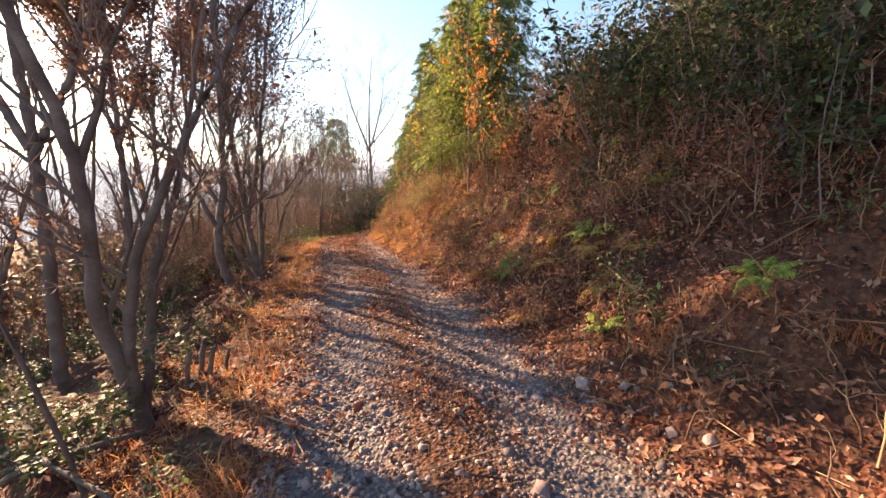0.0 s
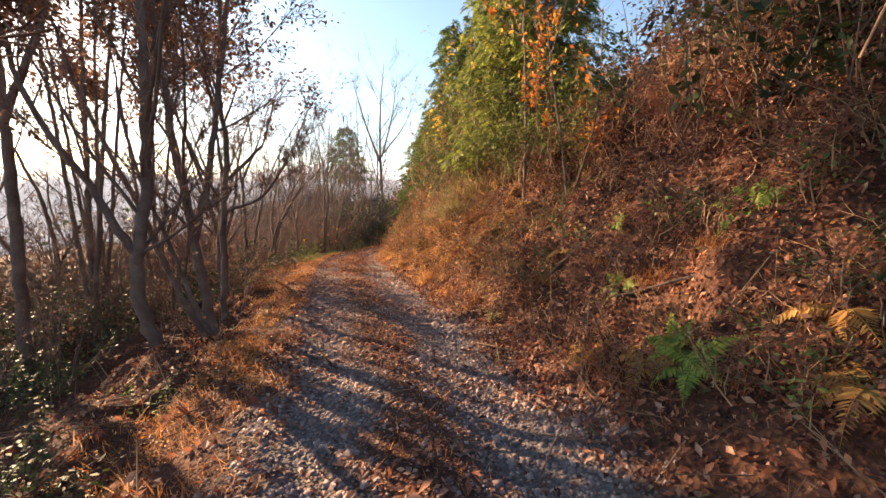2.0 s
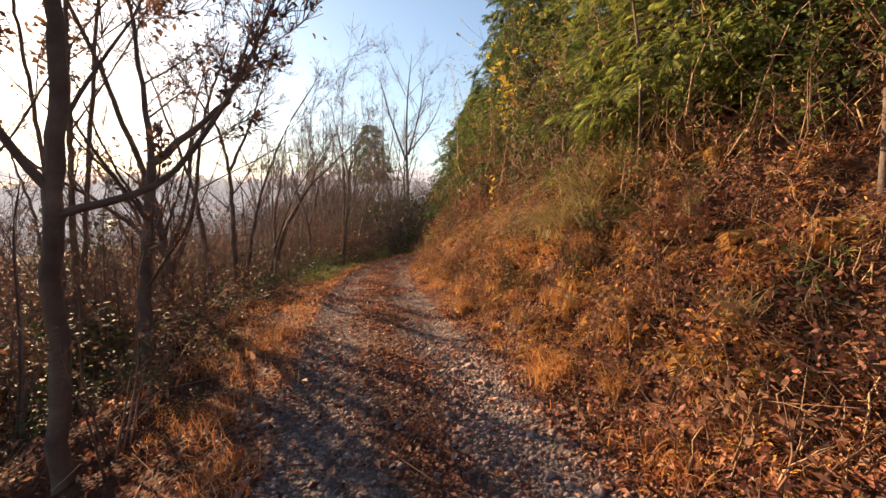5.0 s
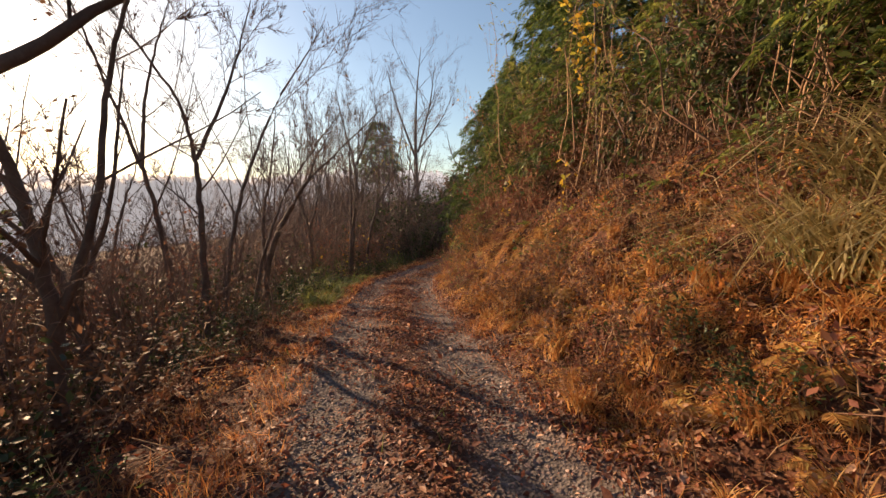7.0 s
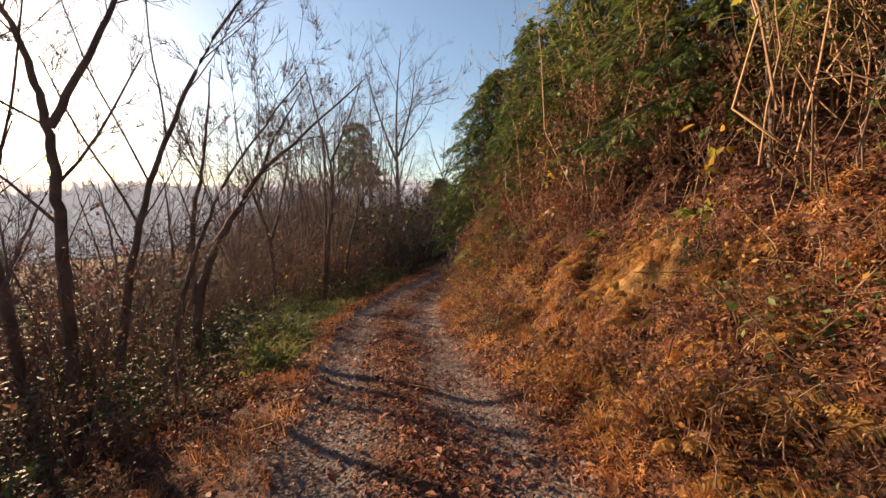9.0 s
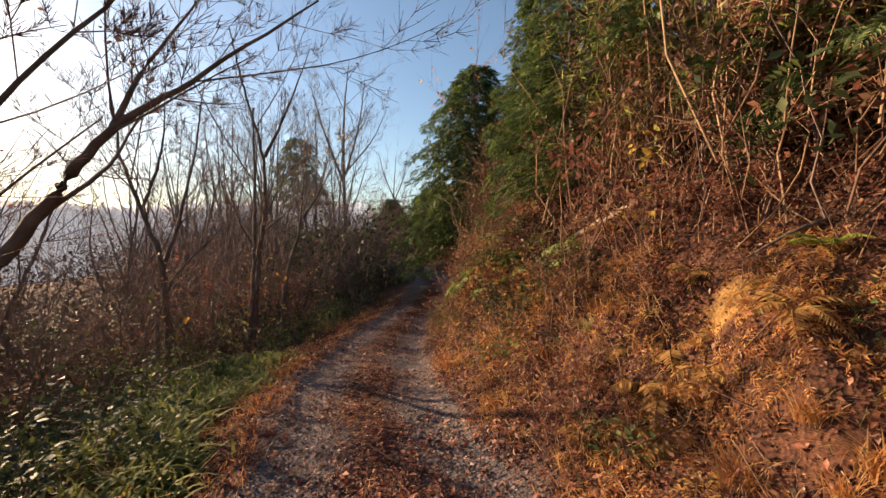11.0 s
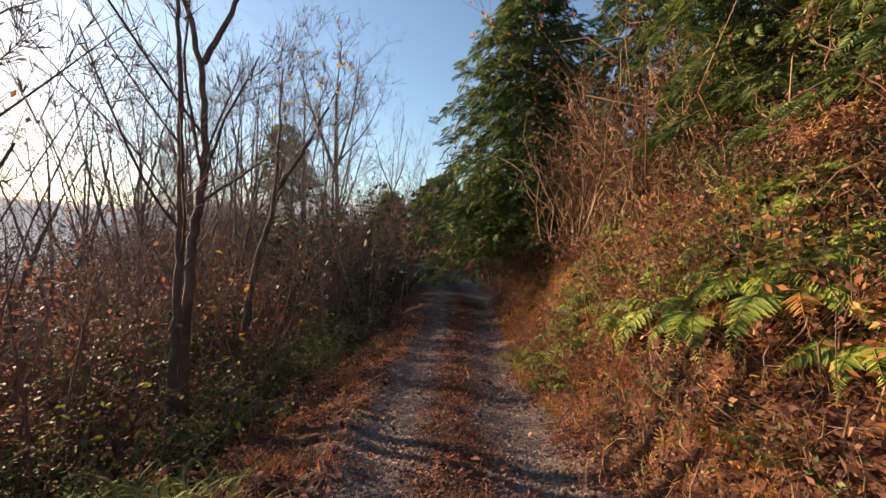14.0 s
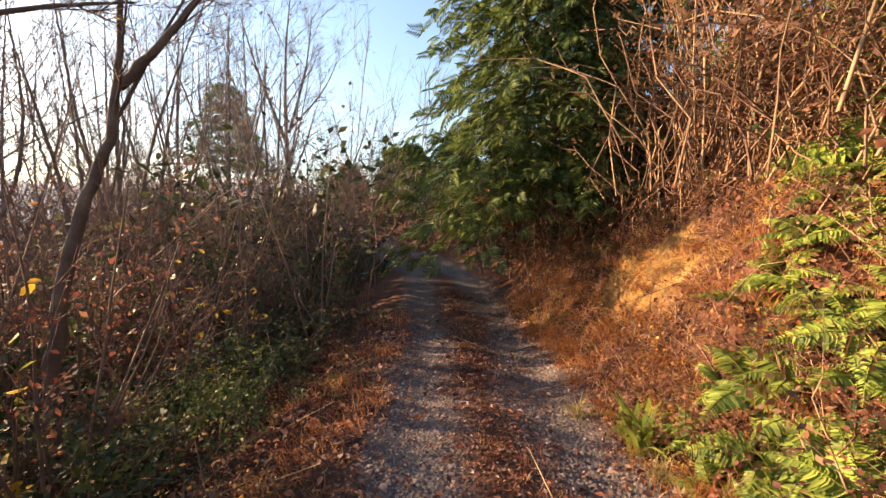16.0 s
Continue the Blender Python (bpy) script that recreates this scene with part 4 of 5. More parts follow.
cypress(-2.2, 62, 10.8, 4.2, 42, "dark evergreen rising over the bare grove", CYPRESS, low=3, sprays=1500, size=0.7, droop=0.15, name="far_conifer", boughs=120, taper=0.55)
for k, (fx, fy, fh, fw) in enumerate([(8.5, 46, 3.2, 1.7), (10.5, 49, 4.2, 2.0), (13, 47, 5.0, 2.2), (7.0, 54, 3.8, 2.2)]):
    cypress(fx, fy, fh, fw, 43 + k, "dark conifer beyond the bend of the track", CYPRESS, sprays=2200, size=0.55, name="far_conifer", boughs=130, taper=0.6)
# grove down the slope
for k, (fx, fy, fh) in enumerate([(-4.6, 5.6, 4.5), (-7, 9.5, 5.5), (-6.2, 12, 5), (-8.5, 13, 6), (-9, 18, 6.5), (-7.2, 20, 5.5), (-6, 23.5, 5.5), (-5, 27, 5.5), (-8.5, 26, 6.5), (-4.2, 30.5, 7.6), (-2.3, 31.5, 8.0), (-0.6, 33.0, 7.6), (-5.6, 32.5, 8.2), (0.4, 36.0, 8.0)]):
    r = random.Random(50 + k)
    tree(fx, fy, [(0.065, 0.01, [(0, 0, -0.3), (r.uniform(-0.3, 0.3), 0, fh * 0.5), (r.uniform(-0.8, 0.8), 0, fh)]),
                  (0.045, 0.008, [(0, 0, fh * 0.25), (r.uniform(0.3, 0.9), 0.3, fh * 0.6), (r.uniform(0.6, 1.6), 0.4, fh * 0.95)]),
                  (0.045, 0.008, [(0, 0, fh * 0.2), (-r.uniform(0.3, 0.9), -0.3, fh * 0.6), (-r.uniform(0.6, 1.6), 0, fh * 0.92)])], 300 + k,
         "slender bare tree standing in the brush down the slope", depth=3, fork=2 if k < 9 else 5, reach=0.5, group="bare trees down the slope")

# ---- distance ----


# valley haze is put into the material as a pale glow of its own
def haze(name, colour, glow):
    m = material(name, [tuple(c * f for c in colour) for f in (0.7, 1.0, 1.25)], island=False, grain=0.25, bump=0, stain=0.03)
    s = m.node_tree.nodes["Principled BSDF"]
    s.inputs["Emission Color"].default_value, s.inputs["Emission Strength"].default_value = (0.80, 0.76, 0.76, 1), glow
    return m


def ridge(far, high, wave, seed, mat, label):
    """A wooded ridge across the valley, seen from its foot to its crest."""
    rng = np.random.default_rng(seed)
    a = np.radians(np.arange(-8, 150, 0.25))
    n = len(a)
    crest = high * (1 + 0.22 * np.sin(a * wave + seed) + 0.12 * np.sin(a * wave * 2.7 + 1) + rng.normal(0, 0.03, n))
    rows = []
    for f in (0, 0.3, 0.6, 0.85, 1.0):
        r = far * (1 + 0.5 * f)
        z = -30 + (crest + 30) * f ** 0.8 + (rng.normal(0, high * 0.03, n) if 0 < f else 0)
        rows.append(np.stack([-np.sin(a) * r, np.cos(a) * r, z], 1))
    back = rows[-1] * [1.25, 1.25, 1]
    back[:, 2] = -32
    rows.append(back)
    i, k = np.meshgrid(np.arange(len(rows) - 1), np.arange(n - 1), indexing="ij")
    b = (i * n + k).ravel()
    ob = new("backdrop", mesh_of("backdrop", np.concatenate(rows), [np.stack([b, b + 1, b + n + 1, b + n], 1)], mat))
    return tagged(ob, label, "hill", kind="structure")


ridge(240, 26, 5.0, 1, haze("haze_glow_wood", (0.2, 0.17, 0.16), 0.24), "wooded ridge across the valley, its haze painted as a pale glow")
ridge(420, 52, 3.4, 2, haze("far_haze_glow_wood", (0.2, 0.19, 0.19), 0.42), "far ridge, its pale morning haze painted as a glow")

WOODS = material("autumn_woods", [(0.07, 0.045, 0.04), (0.13, 0.08, 0.065), (0.11, 0.095, 0.055), (0.2, 0.12, 0.085)], rough=0.9, grain=4, bump=0)
rng = np.random.default_rng(7)
woods, n = Heap(), 2300
wy = rng.uniform(-8, 95, n)
wd = np.where(rng.uniform(0, 1, n) < 0.6, -rng.uniform(7, 24, n), -7 - rng.uniform(0, 1, n) ** 1.4 * 80)
wx = road_x(np.minimum(wy, 40)) + wd
wz, wh = height(wx, wy), rng.uniform(1.6, 3.8, n) * np.interp(-wd, [7, 20, 90], [0.8, 1.2, 1.8])
each = 36
p = rng.normal(0, 1, (n, each, 3)) * [0.42, 0.42, 0.28]
p = p * wh[:, None, None] + np.stack([wx, wy, wz + wh * 0.5], 1)[:, None]
woods.scatter(SMALL, SMALL_F, p.reshape(-1, 3), turns(rng, n * each, 1.2), rng.uniform(0.10, 0.34, n * each))
tagged(new("far_woods", woods.mesh("far_woods", WOODS)), "brown autumn brush filling the valley below the track", "woods", kind="stuff")

rng = np.random.default_rng(9)
woods, n = Heap(), 700
wy, wd = rng.uniform(-12, 34, n), rng.uniform(5.2, 26, n)
wx, wh = road_x(wy) + wd, rng.uniform(0.8, 1.5, n)
p = rng.normal(0, 1, (n, each, 3)) * [0.45, 0.45, 0.28]
p = p * wh[:, None, None] + np.stack([wx, wy, height(wx, wy) + wh * 0.4], 1)[:, None]
woods.scatter(SMALL, SMALL_F, p.reshape(-1, 3), turns(rng, n * each, 1.2), rng.uniform(0.08, 0.26, n * each))
tagged(new("hillside_brush", woods.mesh("hillside_brush", WOODS)), "brown autumn brush on the hillside above the bank", "brush", kind="stuff")

# ---- ferns ----


def frond(seed, long, mat, parent, matrix, curl=0.7, pairs=28):
    r = np.random.default_rng(seed)
    h = Heap()
    s = np.linspace(0, 1, 9)
    q = np.stack([np.zeros(9), s * 0.82 * long, (0.75 * s - curl * s * s) * long], 1)
    h.tube(q, np.linspace(0.005, 0.0015, 9), 3)
    u = np.repeat(np.linspace(0.16, 0.98, pairs), 2)
    at = np.stack([np.interp(u, s, q[:, c]) for c in range(3)], 1)
    way = np.stack([np.interp(u, s, np.gradient(q[:, c])) for c in range(3)], 1)
    way /= np.linalg.norm(way, axis=1)[:, None]
    sign = np.tile([1.0, -1.0], pairs)
    go = np.stack([sign, np.zeros(2 * pairs), np.full(2 * pairs, -0.28)], 1) + way * 0.45 + r.normal(0, 0.08, (2 * pairs, 3))
    size = long * (0.22 if pairs > 20 else 0.24) * np.interp(u, [0.16, 0.35, 1], [0.6, 1, 0.08]) * r.uniform(0.85, 1.1, 2 * pairs)
    leaf = [(0, 0, 0), (0.12, 0.25, 0.01), (0.1, 0.6, -0.03), (0, 1, -0.12), (-0.1, 0.6, -0.03), (-0.12, 0.25, 0.01)]
    h.scatter(leaf, SPRAY_F, at, frames_along(go, r, 0.15), size)
    ob = part("frond", h, mat, parent)
    ob.matrix_basis = matrix
    return ob


def fern(name, label, mat, seed, fronds, long, curl=0.7):
    r = random.Random(seed)
    root = tagged(new(name), label, "fern", name.replace("_", " ") + "s on the bank")
    for k in range(fronds):
        frond(seed * 20 + k, long * r.uniform(0.75, 1.15), mat, root, pose(0, 0, 0, r.uniform(-6, 14), r.uniform(-12, 12), k * 360 / fronds + r.uniform(-22, 22)), curl, 28 if mat == FERN else 18)
    return root


FERNS = {"green": [fern("green_fern", "green fern with arching fronds on the bank", FERN, k, 7, 0.5) for k in (1, 2)],
         "dry": [fern("withered_fern", "withered orange fern with curled fronds", FERN_DRY, k, 7, 0.42, 0.95) for k in (3, 4)],
         "big": [fern("large_fern", "large fern hanging its fronds down the bank", FERN, 5, 9, 0.8, 0.85)]}
fern_used = {k: 0 for k in FERNS}


def set_fern(kind, x, y, scale=1.0, lean=20):
    made, i = FERNS[kind], fern_used[kind]
    fern_used[kind] += 1
    m = pose(x, y, float(height(x, y)) - 0.01, 0, -lean, 0) @ pose(0, 0, 0, 0, 0, pick.uniform(0, 360)) @ Matrix.Scale(scale, 4)
    if i < len(made):
        made[i].matrix_basis = m
    else:
        copy_thing(made[i % len(made)], m).scale = (scale, scale, scale)


for x, y, s in [(1.8, 22.4, 0.8), (1.95, 22.6, 0.9), (2.05, 22.8, 0.8), (1.85, 22.8, 0.7), (2.15, 22.5, 0.9), (2.25, 22.75, 0.9), (2.0, 22.3, 0.8), (2.4, 22.6, 0.9), (2.2, 22.95, 0.9), (2.1, 23.0, 0.8), (1.95, 23.15, 0.7), (2.3, 23.15, 0.9), (2.45, 22.95, 0.9), (2.15, 23.3, 0.7), (2.6, 23.4, 0.8), (1.9, 22.9, 0.7), (2.35, 23.35, 0.7), (2.7, 23.1, 0.9), (2.5, 7.38, 0.9), (2.36, 3.5, 0.8), (2.0, 4.66, 0.9), (2.05, 4.8, 0.6), (2.72, 5.0, 0.8), (2.2, 5.6, 0.5), (2.5, 6.1, 0.5), (1.9, 19.9, 1.0), (2.1, 20.3, 0.9),
                (1.75, 20.7, 0.7), (1.9, 21.4, 0.8), (2.2, 21.9, 0.9), (2.35, 22.3, 0.8), (2.1, 22.1, 0.7), (2.55, 22.6, 1.0), (2.75, 22.9, 1.0), (2.5, 23.0, 1.0),
                (2.35, 22.7, 0.9), (2.6, 23.2, 0.8), (2.9, 22.7, 0.9), (2.95, 23.1, 0.9), (2.3, 23.0, 0.7), (2.2, 16.5, 0.7), (2.45, 15.3, 0.6), (2.2, 18.9, 0.7), (2.0, 18.6, 0.6),
                (2.4, 1.8, 0.7), (1.9, 2.6, 0.6), (2.7, 12.4, 0.8), (2.3, 12.9, 0.6), (2.6, 13.9, 0.7), (2.9, 3.2, 0.8)]:
    set_fern("green", x, y, s * pick.uniform(0.75, 1.1), pick.uniform(0, 55))
for x, y, s in [(1.95, 4.95, 1.0), (2.3, 3.4, 1.0), (2.1, 3.9, 0.9), (2.35, 4.2, 0.9), (1.8, 5.4, 0.8), (2.15, 2.9, 0.9), (2.5, 2.9, 0.9), (1.7, 3.5, 0.7), (2.2, 6.6, 0.7), (1.95, 7.2, 0.7),
                (2.05, 12.0, 0.8), (1.8, 12.5, 0.9), (2.0, 13.2, 0.8), (1.75, 13.8, 0.7), (2.0, 19.3, 0.8), (1.8, 20.2, 0.9), (1.9, 21.2, 0.8), (2.15, 22.4, 0.7), (2.3, 23.6, 0.6), (2.2, 18.2, 0.8),
                (2.4, 18.6, 0.8), (2.5, 8.2, 0.8), (2.2, 8.8, 0.8), (2.0, 9.6, 0.8), (1.9, 10.2, 0.7)]:
    set_fern("dry", x, y, s)
for k in range(96):
    y = pick.uniform(7.5, 17.5)
    set_fern("dry", float(road_x(y)) + pick.uniform(1.3, 2.6), y, pick.uniform(0.5, 1.0))
for k in range(16):
    y = pick.uniform(18.6, 23.6)
    set_fern("dry" if k % 3 == 0 else "green", float(road_x(y)) + pick.uniform(1.5, 2.5), y, pick.uniform(0.6, 1.1))
for k in range(8):
    y = pick.uniform(18.8, 22.4)
    set_fern("big", float(road_x(y)) + pick.uniform(1.5, 2.6), y, pick.uniform(0.45, 0.8), pick.uniform(25, 65))
for x, y, s in [(1.75, 20.55, 0.8), (1.7, 20.95, 0.7), (1.8, 21.3, 0.75), (1.95, 21.7, 0.7), (1.7, 20.2, 0.6), (1.85, 20.75, 0.8), (3.35, 23.0, 0.95), (1.98, 20.6, 0.9), (2.05, 20.95, 0.8), (2.1, 20.3, 0.7), (2.75, 22.35, 0.8), (3.1, 22.3, 0.8)]:
    set_fern("big", x, y, s, 35)

# ---- clumps of grass ----


def tuft(name, label, mat, seed, blades, long, wide, lean, thick=1.0, category="grass"):
    """Arching blades from one foot; each blade is bent over three joints."""
    r = np.random.default_rng(seed)
    h = Heap()
    n = 6
    for _ in range(blades):
        a, l = r.uniform(0, 6.283), long * r.uniform(0.55, 1.1)
        out = np.array([math.cos(a), math.sin(a), 0])
        side = np.array([-out[1], out[0], 0])
        s = np.linspace(0, 1, n)[:, None]
        bend = lean * r.uniform(0.4, 1.3)
        q = np.array([*r.normal(0, wide, 2), 0]) + out * l * bend * s ** 1.6 + np.array([0, 0, 1.0]) * l * (s - 0.62 * bend * s ** 2.6)
        w = side * 0.006 * thick * long ** 0.4 * np.interp(s, [0, 0.3, 1], [0.7, 1, 0.08])
        v = np.stack([q - w, q + w], 1).reshape(-1, 3)
        k = np.arange(n - 1) * 2
        h.add(v, np.stack([k, k + 1, k + 3, k + 2], 1))
    root = tagged(new(name), label, category, name.replace("_", " ") + "s")
    tagged(part("blade_tuft", h, mat, root), kind="stuff")
    return root


def spread_tufts(made, places, sizes):
    for i, ((x, y), s) in enumerate(zip(places, sizes)):
        m = put(x, y, 0.01, pick.uniform(0, 360), s)
        if i < len(made):
            made[i].matrix_basis = m
        else:
            copy_thing(made[i % len(made)], m).scale = (s, s, s)


PAMPAS = material("pale_grass", [(0.25, 0.21, 0.08), (0.42, 0.34, 0.15), (0.56, 0.47, 0.26)], rough=0.6, grain=12, bump=0, through_light=0.35)
spread_tufts([tuft("hanging_grass", "long pale grass hanging over the bank", PAMPAS, k, 170, 0.95, 0.10, 1.3) for k in (1, 2)],
             [(1.88, 11.0), (2.0, 11.3), (2.15, 10.9), (2.0, 10.5), (2.3, 11.3), (2.4, 10.7), (1.85, 10.7)], [0.95, 0.9, 1.0, 0.9, 0.9, 0.9, 0.8])
spread_tufts([tuft("yellow_grass", "yellow grass tuft on the bank", PAMPAS, k, 90, 0.34, 0.03, 0.9) for k in (3, 4)],
             [(1.82, 8.6), (1.47, 6.8), (1.6, 7.6), (2.2, 9.4), (2.0, 10.3), (1.5, 9.9), (1.75, 21.0), (1.9, 23.4), (2.1, 24.2), (1.55, 19.4), (1.6, 17.9)], [1.1, 0.7, 0.7, 0.9, 0.9, 0.7, 0.8, 0.7, 0.7, 0.7, 0.7])
spread_tufts([tuft("broad_leaf_plant", "green plant with broad arching leaves at the track edge", FERN, k, 26, 0.42, 0.04, 0.75, 5.0, "plant") for k in (5, 6)],
             [(2.02, 23.6), (2.12, 23.75), (2.0, 22.95)], [1.0, 0.8, 0.7])
sasa = [tuft("bamboo_grass", "low green bamboo grass beside the track", SASA, k, 46, 0.42, 0.16, 0.9, 5.0) for k in (7, 8)]
where = []
for k in range(64):
    y = pick.uniform(17.2, 22.6)
    where.append((float(road_x(y)) + pick.uniform(-1.55 - 0.26 * (y - 17), -1.45), y))
where += [(-1.9 + pick.uniform(-0.4, 0.4), 24 + pick.uniform(-1.2, 1.5)) for _ in range(10)] + [(-0.6 + pick.uniform(-0.5, 0.4), 27 + pick.uniform(-1, 1)) for _ in range(7)]
for k in range(30):
    y = pick.uniform(19.8, 22.8)
    where.append((float(road_x(y)) + pick.uniform(-3.3, -1.7), y))
spread_tufts(sasa, where, [pick.uniform(0.6, 1.0) for _ in where])

GOLD = material("golden_grass", [(0.36, 0.14, 0.05), (0.54, 0.24, 0.08), (0.62, 0.35, 0.13), (0.58, 0.42, 0.19)], rough=0.7, grain=12, bump=0, through_light=0.5)
where = []
for k in range(100):
    y = pick.uniform(8.4, 16.5)
    where.append((float(road_x(y)) + pick.uniform(1.05, 2.3), y))
spread_tufts([tuft("golden_tuft", "tuft of golden dry grass on the bank", GOLD, k, 80, 0.3, 0.04, 0.9) for k in (9, 10)], where, [pick.uniform(0.6, 1.2) for _ in where])

where = []
for k in range(120):
    y = pick.uniform(19.5, 27.5) if k < 90 else pick.uniform(1.0, 19.0)
    where.append((float(road_x(y)) + pick.uniform(0.95, 2.1), y))
for k in range(40):
    y = pick.uniform(1.5, 27.0)
    where.append((float(road_x(y)) - pick.uniform(1.0, 1.8), y))
spread_tufts([tuft("rusty_tuft", "tuft of rust-brown dry grass beside the track", STRAW, k, 110, 0.2, 0.09, 1.1, 0.8) for k in (11, 12, 13)], where, [pick.uniform(0.6, 1.3) for _ in where])

# ---- saplings with coloured leaves ----
tree(2.55, 8.5, [(0.025, 0.005, [(0, 0, -0.1), (0.05, 0.1, 1.4), (0.0, 0.2, 2.8), (0.1, 0.2, 4.3)]), (0.016, 0.004, [(0.05, 0.1, 1.4), (0.4, -0.2, 2.4), (0.6, -0.3, 3.6)])], 74,
     "tall slim sapling with bright orange leaves", depth=2, fork=5, leaves=320, leaf_mat=ORANGE, leaf_size=0.075, group="saplings", name="orange_sapling")
tree(2.3, 10.2, [(0.02, 0.005, [(0, 0, -0.1), (0.05, 0.1, 1.2), (-0.1, 0.2, 2.4), (0, 0.2, 3.4)])], 75, "slim sapling with yellow leaves above dry grass", depth=2, fork=5, leaves=90,
     leaf_mat=YELLOW, leaf_size=0.08, group="saplings", name="yellow_sapling")
tree(4.6, 27.1, [(0.03, 0.006, [(0, 0, -0.1), (-0.3, -0.2, 3.0), (-0.4, -0.3, 5.4), (-0.1, -0.3, 7.4)])], 76, "red-leaved creeper climbing through the conifer", depth=2, fork=5, leaves=110, leaf_mat=ORANGE,
     leaf_size=0.1, group="saplings", name="red_sapling")
tree(2.65, 7.3, [(0.018, 0.004, [(0, 0, -0.1), (-0.1, 0.1, 0.9), (-0.2, 0.2, 1.7), (-0.3, 0.3, 2.7)]), (0.014, 0.004, [(0, 0, 0), (0.1, -0.4, 1.0), (-0.1, -0.7, 2.0)])], 71,
     "slim sapling with orange autumn leaves on the bank", depth=2, fork=4, leaves=220, leaf_mat=ORANGE, leaf_size=0.07, group="saplings", name="orange_sapling")
tree(2.9, 8.3, [(0.016, 0.004, [(0, 0, -0.1), (-0.2, 0.1, 0.8), (-0.3, 0.1, 1.6)])], 72, "slim sapling with orange autumn leaves on the bank", depth=2, fork=4, leaves=200,
     leaf_mat=ORANGE, leaf_size=0.07, group="saplings", name="orange_sapling")
tree(2.7, 14.8, [(0.03, 0.005, [(0, 0, -0.1), (-0.1, 0.1, 2.0), (-0.2, 0.2, 4.4)])], 73, "thin tree with yellow leaves above the conifers", depth=2, fork=5, leaves=260,
     leaf_mat=YELLOW, leaf_size=0.09, group="saplings", name="yellow_sapling")
for k, (x, y, h, m) in enumerate([(-3.0, 22.6, 1.6, YELLOW), (-1.5, 25.4, 1.9, YELLOW), (-0.7, 27.2, 1.8, YELLOW), (-2.4, 26.6, 2.4, ORANGE), (-3.3, 25.5, 2.6, RED), (-2.2, 23.6, 1.4, YELLOW), (2.1, 14.9, 1.0, YELLOW),
                                  (2.2, 17.9, 1.3, YELLOW), (-0.2, 28.3, 1.6, YELLOW)]):
    tree(x, y, [(0.008, 0.003, [(0, 0, -0.05), (0.05, 0, h * 0.5), (0.12, 0.05, h)])], 80 + k, "thin sprig with a few bright autumn leaves", depth=1, fork=3, leaves=26 if m == YELLOW else 90,
         leaf_mat=m, leaf_size=0.09, group="sprigs", name="leafy_sprig")
tree(3.95, 27.0, [(0.014, 0.004, [(0, 0, -0.1), (-0.25, 0, 1.0), (-0.65, -0.02, 1.45), (-0.95, -0.05, 1.2)])], 95, "small maple with drooping dark red leaves", depth=2, fork=4, leaves=260, leaf_mat=RED,
     leaf_size=0.08, group="saplings", name="red_sapling")

# ---- fallen wood and stones ----


def fallen(name, label, pts, radius, end, mat, seed):
    r = np.random.default_rng(seed)
    h = Heap()
    t = np.linspace(0, len(pts) - 1, 14)
    q = np.stack([np.interp(t, np.arange(len(pts)), np.array(pts)[:, c]) for c in range(3)], 1) + r.normal(0, radius * 0.1, (14, 3))
    rad = np.linspace(radius, end, 14) * r.uniform(0.92, 1.08, 14)
    q, rad = np.concatenate([q[:1], q, q[-1:]]), np.concatenate([[radius * 0.05], rad, [end * 0.05]])
    q[0] -= (q[2] - q[1]) * 0.02
    q[-1] += (q[-2] - q[-3]) * 0.02
    h.tube(q, rad, 10)
    ob = new(name, h.mesh(name, mat))
    ob.data.polygons.foreach_set("use_smooth", [True] * len(ob.data.polygons))
    return tagged(ob, label, "fallen wood")


def lying(x0, y0, x1, y1, lift=0.05):
    return [(x0 + (x1 - x0) * f, y0 + (y1 - y0) * f, float(height(x0 + (x1 - x0) * f, y0 + (y1 - y0) * f)) + lift) for f in (0, 0.5, 1)]


fallen("fallen_log", "barkless pale log resting on the bank", [(2.66, 19.5, float(height(2.66, 19.5)) + 0.04), (2.63, 19.0, float(height(2.63, 19.0)) + 0.1), (2.62, 18.35, float(height(2.62, 18.35)) + 0.07)],
       0.035, 0.05, LOG, 1)
for k, (a, b, c, d, r) in enumerate([(-2.5, 2.3, -1.5, 3.0, 0.03), (-2.6, 3.2, -1.3, 2.2, 0.02), (2.1, 5.6, 2.5, 4.6, 0.012), (1.9, 6.6, 2.6, 6.2, 0.012), (2.3, 7.0, 1.8, 7.9, 0.01),
                                     (2.5, 16.6, 2.25, 17.0, 0.014), (2.3, 13.1, 2.7, 12.3, 0.012), (-2.2, 21.3, -1.6, 22.4, 0.012), (2.4, 21.4, 2.0, 22.2, 0.01), (1.6, 5.2, 2.1, 5.9, 0.008)]):
    fallen("dead_branch", "thin dead branch lying on the slope", lying(a, b, c, d), r, r * 0.6, BARK, 10 + k)
for k, (x, y, h, r) in enumerate([(-1.32, 3.55, 0.3, 0.022), (-1.22, 3.45, 0.26, 0.02), (-1.38, 3.4, 0.34, 0.02), (-1.15, 3.6, 0.22, 0.018)]):
    z = float(height(x, y))
    fallen("cut_stump", "short cut stump of a coppiced stem", [(x, y, z - 0.05), (x + 0.02, y, z + h * 0.5), (x + 0.05, y + 0.01, z + h)], r, r * 0.85, BARK, 30 + k)


